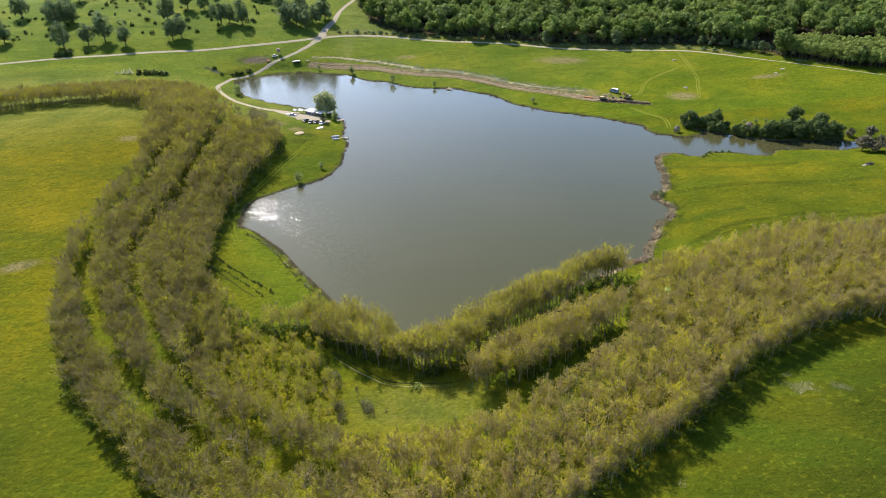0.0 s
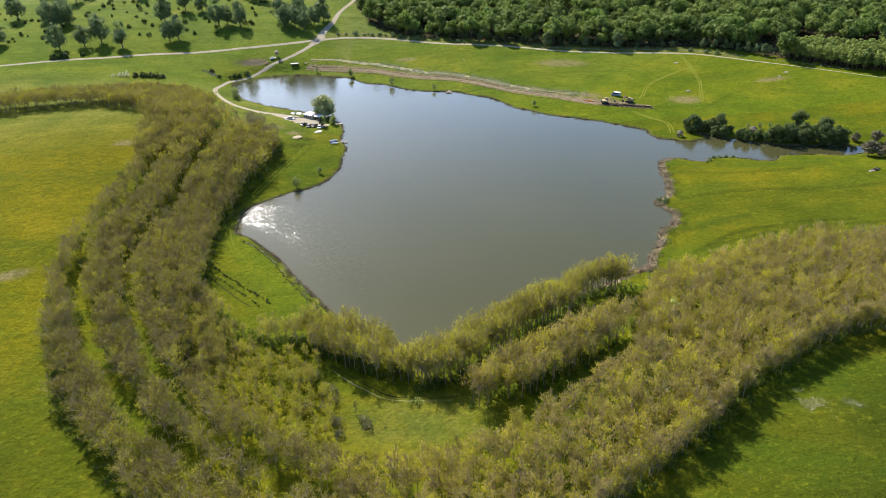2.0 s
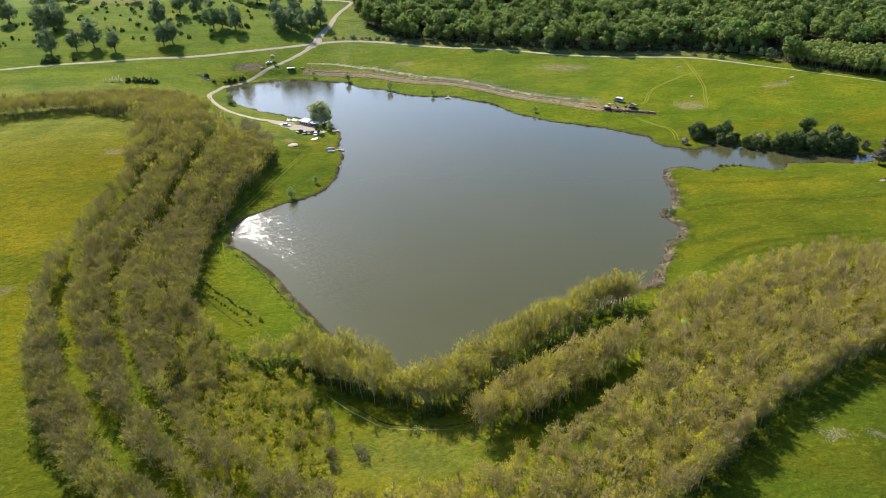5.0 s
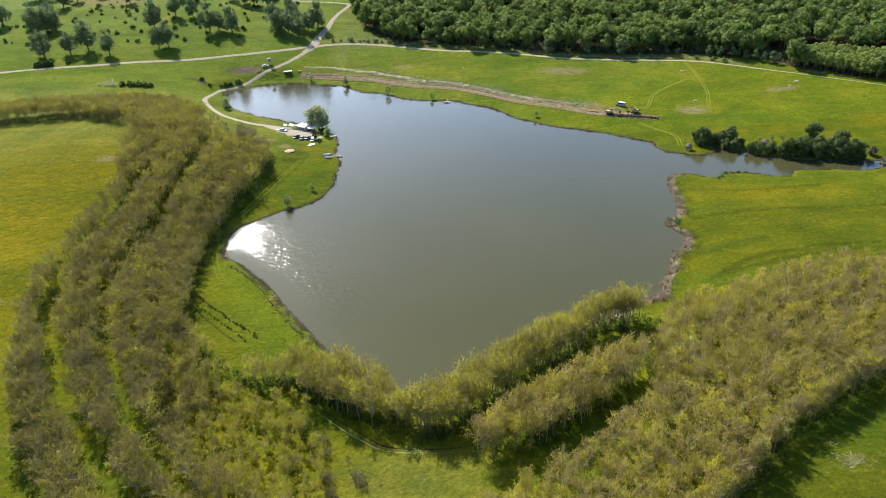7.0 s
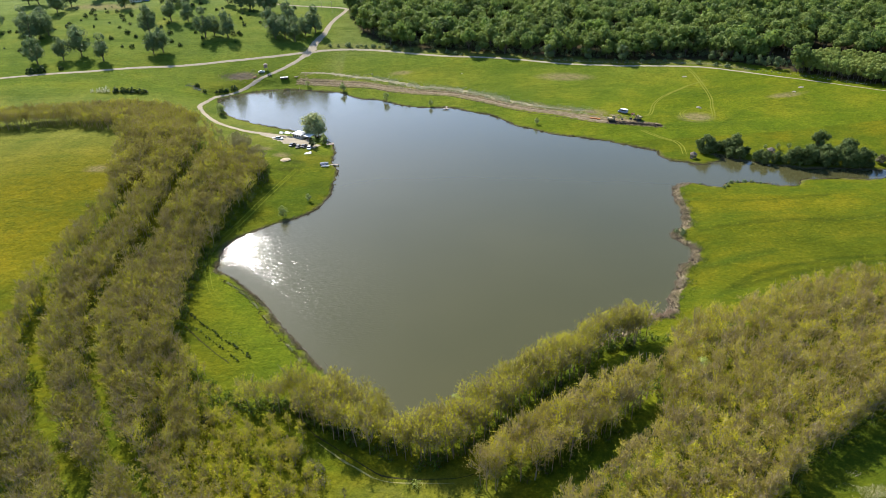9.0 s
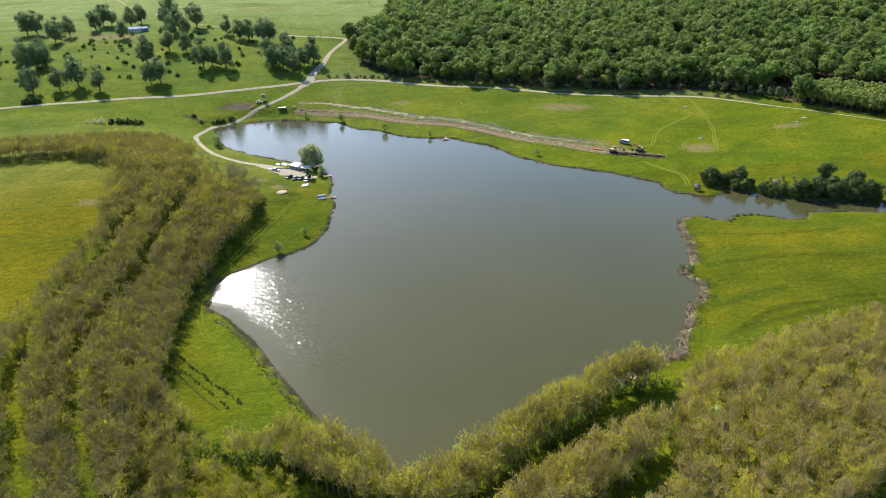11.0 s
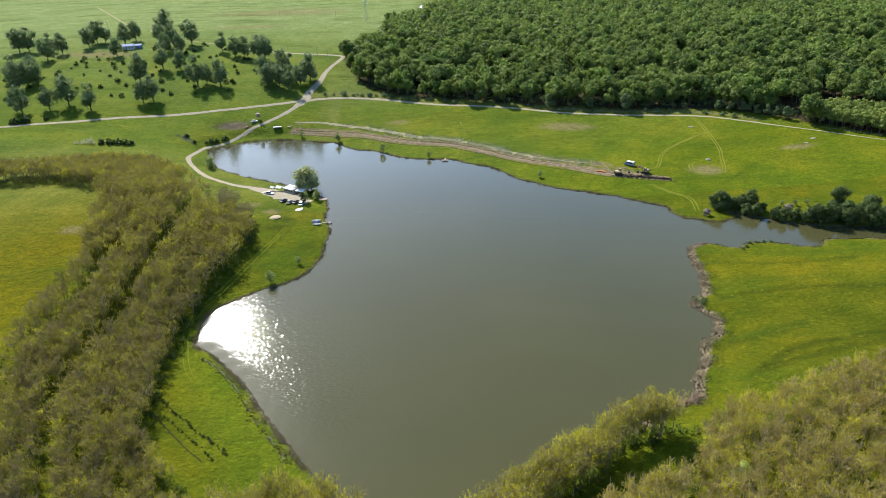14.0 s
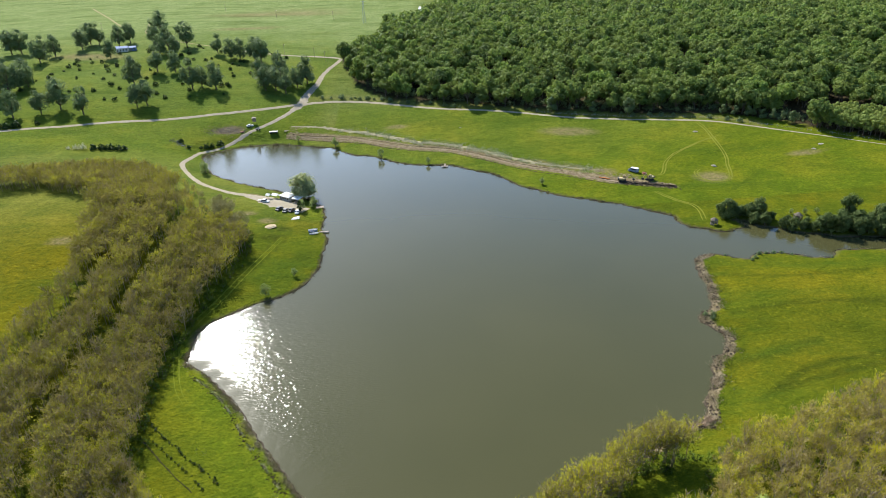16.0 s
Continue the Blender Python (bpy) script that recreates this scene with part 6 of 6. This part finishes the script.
pier(-50.8, 316.2, 0, 4.4, 1.1, "short wooden pier beside the boats")
pier(8.2, 397.2, -95, 4.6, 1.0, "small wooden jetty with a wide head on the far shore", 3.6)
pier(-56, 343.8, 10, 4.0, 2.6, "broad wooden platform over the water by the house")
pole = root("mooring_post", -85.8, 441.7, 0, "dark mooring post standing in the shallow water", "post", z=0.0)
part("shaft", tube(bmesh.new(), (0, 0, -2.4), (0.3, 0, 2.8), 0.09), WOOD, pole)
part("crosspiece", box(bmesh.new(), (0.9, 0.12, 0.12), (0.28, 0, 2.3)), WOOD, pole)


# ---- gazebos by the inlet ----
def gazebo(x, y, turn, r, label):
    ob = root("gazebo", x, y, turn, label, "gazebo", "thatched gazebos")
    bm = bmesh.new()
    tip = bm.verts.new((0, 0, 3.3))
    lo = [bm.verts.new((math.cos(i * math.pi / 3) * r * 1.2, math.sin(i * math.pi / 3) * r * 1.2, 2.1)) for i in range(6)]
    mi = [bm.verts.new((math.cos(i * math.pi / 3) * r * 0.55, math.sin(i * math.pi / 3) * r * 0.55, 2.85)) for i in range(6)]
    for i in range(6):
        j = (i + 1) % 6
        bm.faces.new((lo[i], lo[j], mi[j], mi[i]))
        bm.faces.new((mi[i], mi[j], tip))
    bm.faces.new(lo[::-1])
    part("roof", bm, THATCH, ob, "grey thatched roof")
    for i in range(6):
        a = i * math.pi / 3
        part("post", tube(bmesh.new(), (math.cos(a) * r, math.sin(a) * r, -0.2), (math.cos(a) * r, math.sin(a) * r, 2.2), 0.09), WOOD, ob)
        b = a + math.pi / 3
        if i != 4:
            part("railing", box(bmesh.new(), (r, 0.06, 0.8), ((math.cos(a) + math.cos(b)) / 2 * r, (math.sin(a) + math.sin(b)) / 2 * r, 0.5), math.degrees((a + b) / 2) + 90), WOOD, ob)
    return ob


gazebo(120.1, 304.8, 10, 1.5, "six-sided wooden gazebo with grey roof near the inlet mouth")
gazebo(156.4, 304.8, 25, 1.7, "six-sided gazebo with grey thatched roof behind bushes")


# ---- diggers at the earthworks ----
def digger(x, y, turn, label, reach):
    """A tracked digger: tracks, house, cab, boom, arm and bucket."""
    ob = root("digger", x, y, turn, label, "excavator", "diggers at the earthworks")
    for s in (-1, 1):
        part("track", prism(bmesh.new(), [(-1.7, 0.1), (-1.4, 0.0), (1.4, 0.0), (1.7, 0.25), (1.7, 0.6), (1.4, 0.8), (-1.4, 0.8), (-1.7, 0.55)], 0.55, (0, s * 1.05, 0)), TYRE, ob)
    part("house", box(bmesh.new(), (3.0, 2.4, 1.0), (-0.5, 0, 1.5), 0, 0.12), DIGGER, ob)
    part("counterweight", box(bmesh.new(), (0.8, 2.3, 0.9), (-2.1, 0, 1.5), 0, 0.2), DARK, ob)
    cab = part("cab", box(bmesh.new(), (1.4, 1.0, 1.5), (0.5, 0.65, 2.4), 0, 0.1), DIGGER, ob)
    part("glazing", box(bmesh.new(), (1.46, 0.8, 0.8), (0.52, 0.65, 2.6), 0, 0.02), GLASS, cab)
    a, b, c = (0.9, -0.4, 1.7), (reach * 0.55, -0.4, 3.9), (reach, -0.4, 1.9)
    part("boom", tube(bmesh.new(), a, b, 0.3, 0.22, 4), DIGGER, ob)
    part("arm", tube(bmesh.new(), b, c, 0.22, 0.15, 4), DIGGER, ob)
    part("bucket", prism(bmesh.new(), [(reach - 0.5, 1.9), (reach + 0.3, 2.0), (reach + 0.4, 1.2), (reach - 0.2, 0.9), (reach - 0.7, 1.3)], 1.0, (0, -0.4, 0)), DARK, ob)
    return ob


digger(95, 354.9, -12, "worn yellow tracked digger standing on turned soil", 5.2)
digger(108.3, 354.4, 205, "yellow tracked digger with raised arm on turned soil", 4.4)
pipes = root("barrier_stack", 87, 360, -30, "orange barriers stacked beside the earthworks", "barriers")
for i in range(3):
    part("barrier", box(bmesh.new(), (1.9, 0.35, 0.45), (-1.5 + i * 1.7, 0.5 * (i % 2), 0.28), 14 * (i % 3) - 8, 0.05), ORANGE, pipes)

# ---- lookout shed, trailer and boards near the crossing ----
shed = root("lookout_shed", -112, 470, 15, "small dark lookout shed on posts beside the lake road", "shed")
part("cabin", box(bmesh.new(), (2.2, 2.0, 2.0), (0, 0, 2.6), 0, 0.03), WOOD, shed)
part("roof", prism(bmesh.new(), [(-1.5, 3.6), (1.5, 3.6), (1.4, 3.72), (0, 4.3), (-1.4, 3.72)], 2.6), WOOD, shed)
for px in (-0.95, 0.95):
    for py in (-0.85, 0.85):
        part("post", box(bmesh.new(), (0.14, 0.14, 1.9), (px, py, 0.75)), WOOD, shed)
trailer = root("trailer", -98, 458.6, 8, "long white-topped trailer standing on the grass", "trailer")
part("box_body", box(bmesh.new(), (5.2, 1.9, 0.6), (0, 0, 0.85), 0, 0.04), WOOD, trailer)
part("cover", box(bmesh.new(), (5.3, 2.0, 0.15), (0, 0, 1.2), 0, 0.03), WHITE, trailer)
for px in (-1.6, 1.6):
    for s in (-1, 1):
        part("wheel", tube(bmesh.new(), (px, s * 0.75, 0.42), (px, s * 1.0, 0.42), 0.42, None, 12), TYRE, trailer)
boards = root("board_stack", -90.3, 460.6, 60, "pale boards lying in the grass near the trailer", "boards")
for i in range(4):
    part("board", box(bmesh.new(), (3.4, 0.35, 0.08), (0, -0.9 + 0.6 * i, 0.12), 8 * (i % 2)), STONE, boards)
for x, y in ((-109, 462), (-107.4, 461.6)):
    barrel = root("oil_drum", x, y, 0, "dark dented drum standing by the road", "drum", "drums by the road")
    part("shell", tube(bmesh.new(), (0, 0, 0), (0, 0, 0.95), 0.5, None, 14), DARK, barrel)
    part("lid", tube(bmesh.new(), (0, 0, 0.94), (0, 0, 1.0), 0.53, None, 14), DARK, barrel)

# ---- farmstead in the pasture ----
house("farm_house", -249.5, 617.5, 12, 9, 5, 2.8, 1.4, WHITE, FARM_BLUE, "low white farmhouse with a blue sheet roof", 4)
house("farm_shed", -242, 620.5, 12, 5, 4, 2.4, 1.0, FARM_BLUE, FARM_BLUE, "small blue shed beside the farmhouse", 2)
house("far_hall", 6, 778, -20, 16, 9, 4.0, 2.0, WHITE, WHITE, "pale long hall far behind the forest", 3)

# ---- power line ----
for x, y in ((-113.3, 601.2), (-87.7, 590.8), (-77.9, 579.7), (-147.6, 754.3), (-89, 743.5), (-214, 812.6), (-214.7, 604.3), (-40, 545), (-300, 700)):
    p = root("utility_pole", x, y, 10, "weathered wooden utility pole in the pasture", "pole", "utility poles")
    part("shaft", tube(bmesh.new(), (0, 0, -0.5), (0, 0, 8.5), 0.14, 0.10), WOOD, p)
    part("crossarm", box(bmesh.new(), (1.8, 0.12, 0.12), (0, 0, 8.0)), WOOD, p)
    for px in (-0.75, 0, 0.75):
        part("insulator", tube(bmesh.new(), (px, 0, 8.06), (px, 0, 8.3), 0.05), WHITE, p)
pylon = root("lattice_pylon", -56.5, 725, 20, "slim pale lattice pylon standing in the far field", "pylon")
for s, q in ((-1, -1), (-1, 1), (1, -1), (1, 1)):
    part("corner_leg", tube(bmesh.new(), (s * 1.3, q * 1.3, -0.4), (s * 0.3, q * 0.3, 22), 0.09, 0.06, 4), SILVER, pylon)
for i in range(7):
    z0, z1 = i * 3.0, i * 3.0 + 3.0
    w0, w1 = 1.3 - z0 / 22, 1.3 - z1 / 22
    lattice = bmesh.new()
    for s in (-1, 1):
        tube(lattice, (-w0, s * w0, z0), (w1, s * w1, z1), 0.04, None, 4)
        tube(lattice, (s * w0, -w0, z0), (s * w1, w1, z1), 0.04, None, 4)
    part("bracing", lattice, SILVER, pylon)
for z in (17, 20):
    part("crossarm", box(bmesh.new(), (6, 0.2, 0.2), (0, 0, z)), SILVER, pylon)

# ---- wooden fence along the forest road ----
fence = root("wire_fence", 150, 437.5, 0, "old wire fence with dark wooden posts along the road", "fence")
fence_line = smooth_line([(70, 462.5), (90, 456), (122, 447.5), (154, 437.2), (172, 429.5), (187, 418), (206, 402.5), (219, 391.5), (240, 373)], 4.5)
base = Vector((150, 437.5, float(surface_z(150, 437.5))))
post_bm = box(bmesh.new(), (0.16, 0.16, 1.5), (0, 0, 0.55), 0, 0.02)
post_me = bpy.data.meshes.new("post")
post_bm.to_mesh(post_me)
post_bm.free()
post_me.materials.append(WOOD)
for x, y in fence_line:
    ob = new("post", post_me)
    ob.parent = fence
    ob.location = Vector((x, y, float(surface_z(x, y)))) - base
wire = bmesh.new()
for h in (0.5, 0.95):
    for p, q in zip(fence_line[:-1], fence_line[1:]):
        a, b = (Vector((*s, float(surface_z(*s)) + h)) - base for s in (p, q))
        tube(wire, a, b, 0.012, None, 3)
part("wire", wire, SILVER, fence)
logs = root("log_pile", 186, 252.8, 20, "dark log pile with pale planks on the meadow", "logs")
for i in range(5):
    part("log", tube(bmesh.new(), (-1.5, -0.8 + 0.4 * i, 0.22 + 0.3 * (i % 2)), (1.5, -0.7 + 0.4 * i, 0.22 + 0.3 * (i % 2)), 0.2), BARK, logs)
for i in range(3):
    part("plank", box(bmesh.new(), (3.2, 0.3, 0.08), (-2.8, -0.5 + 0.45 * i, 0.12), 4 * i), STONE, logs)
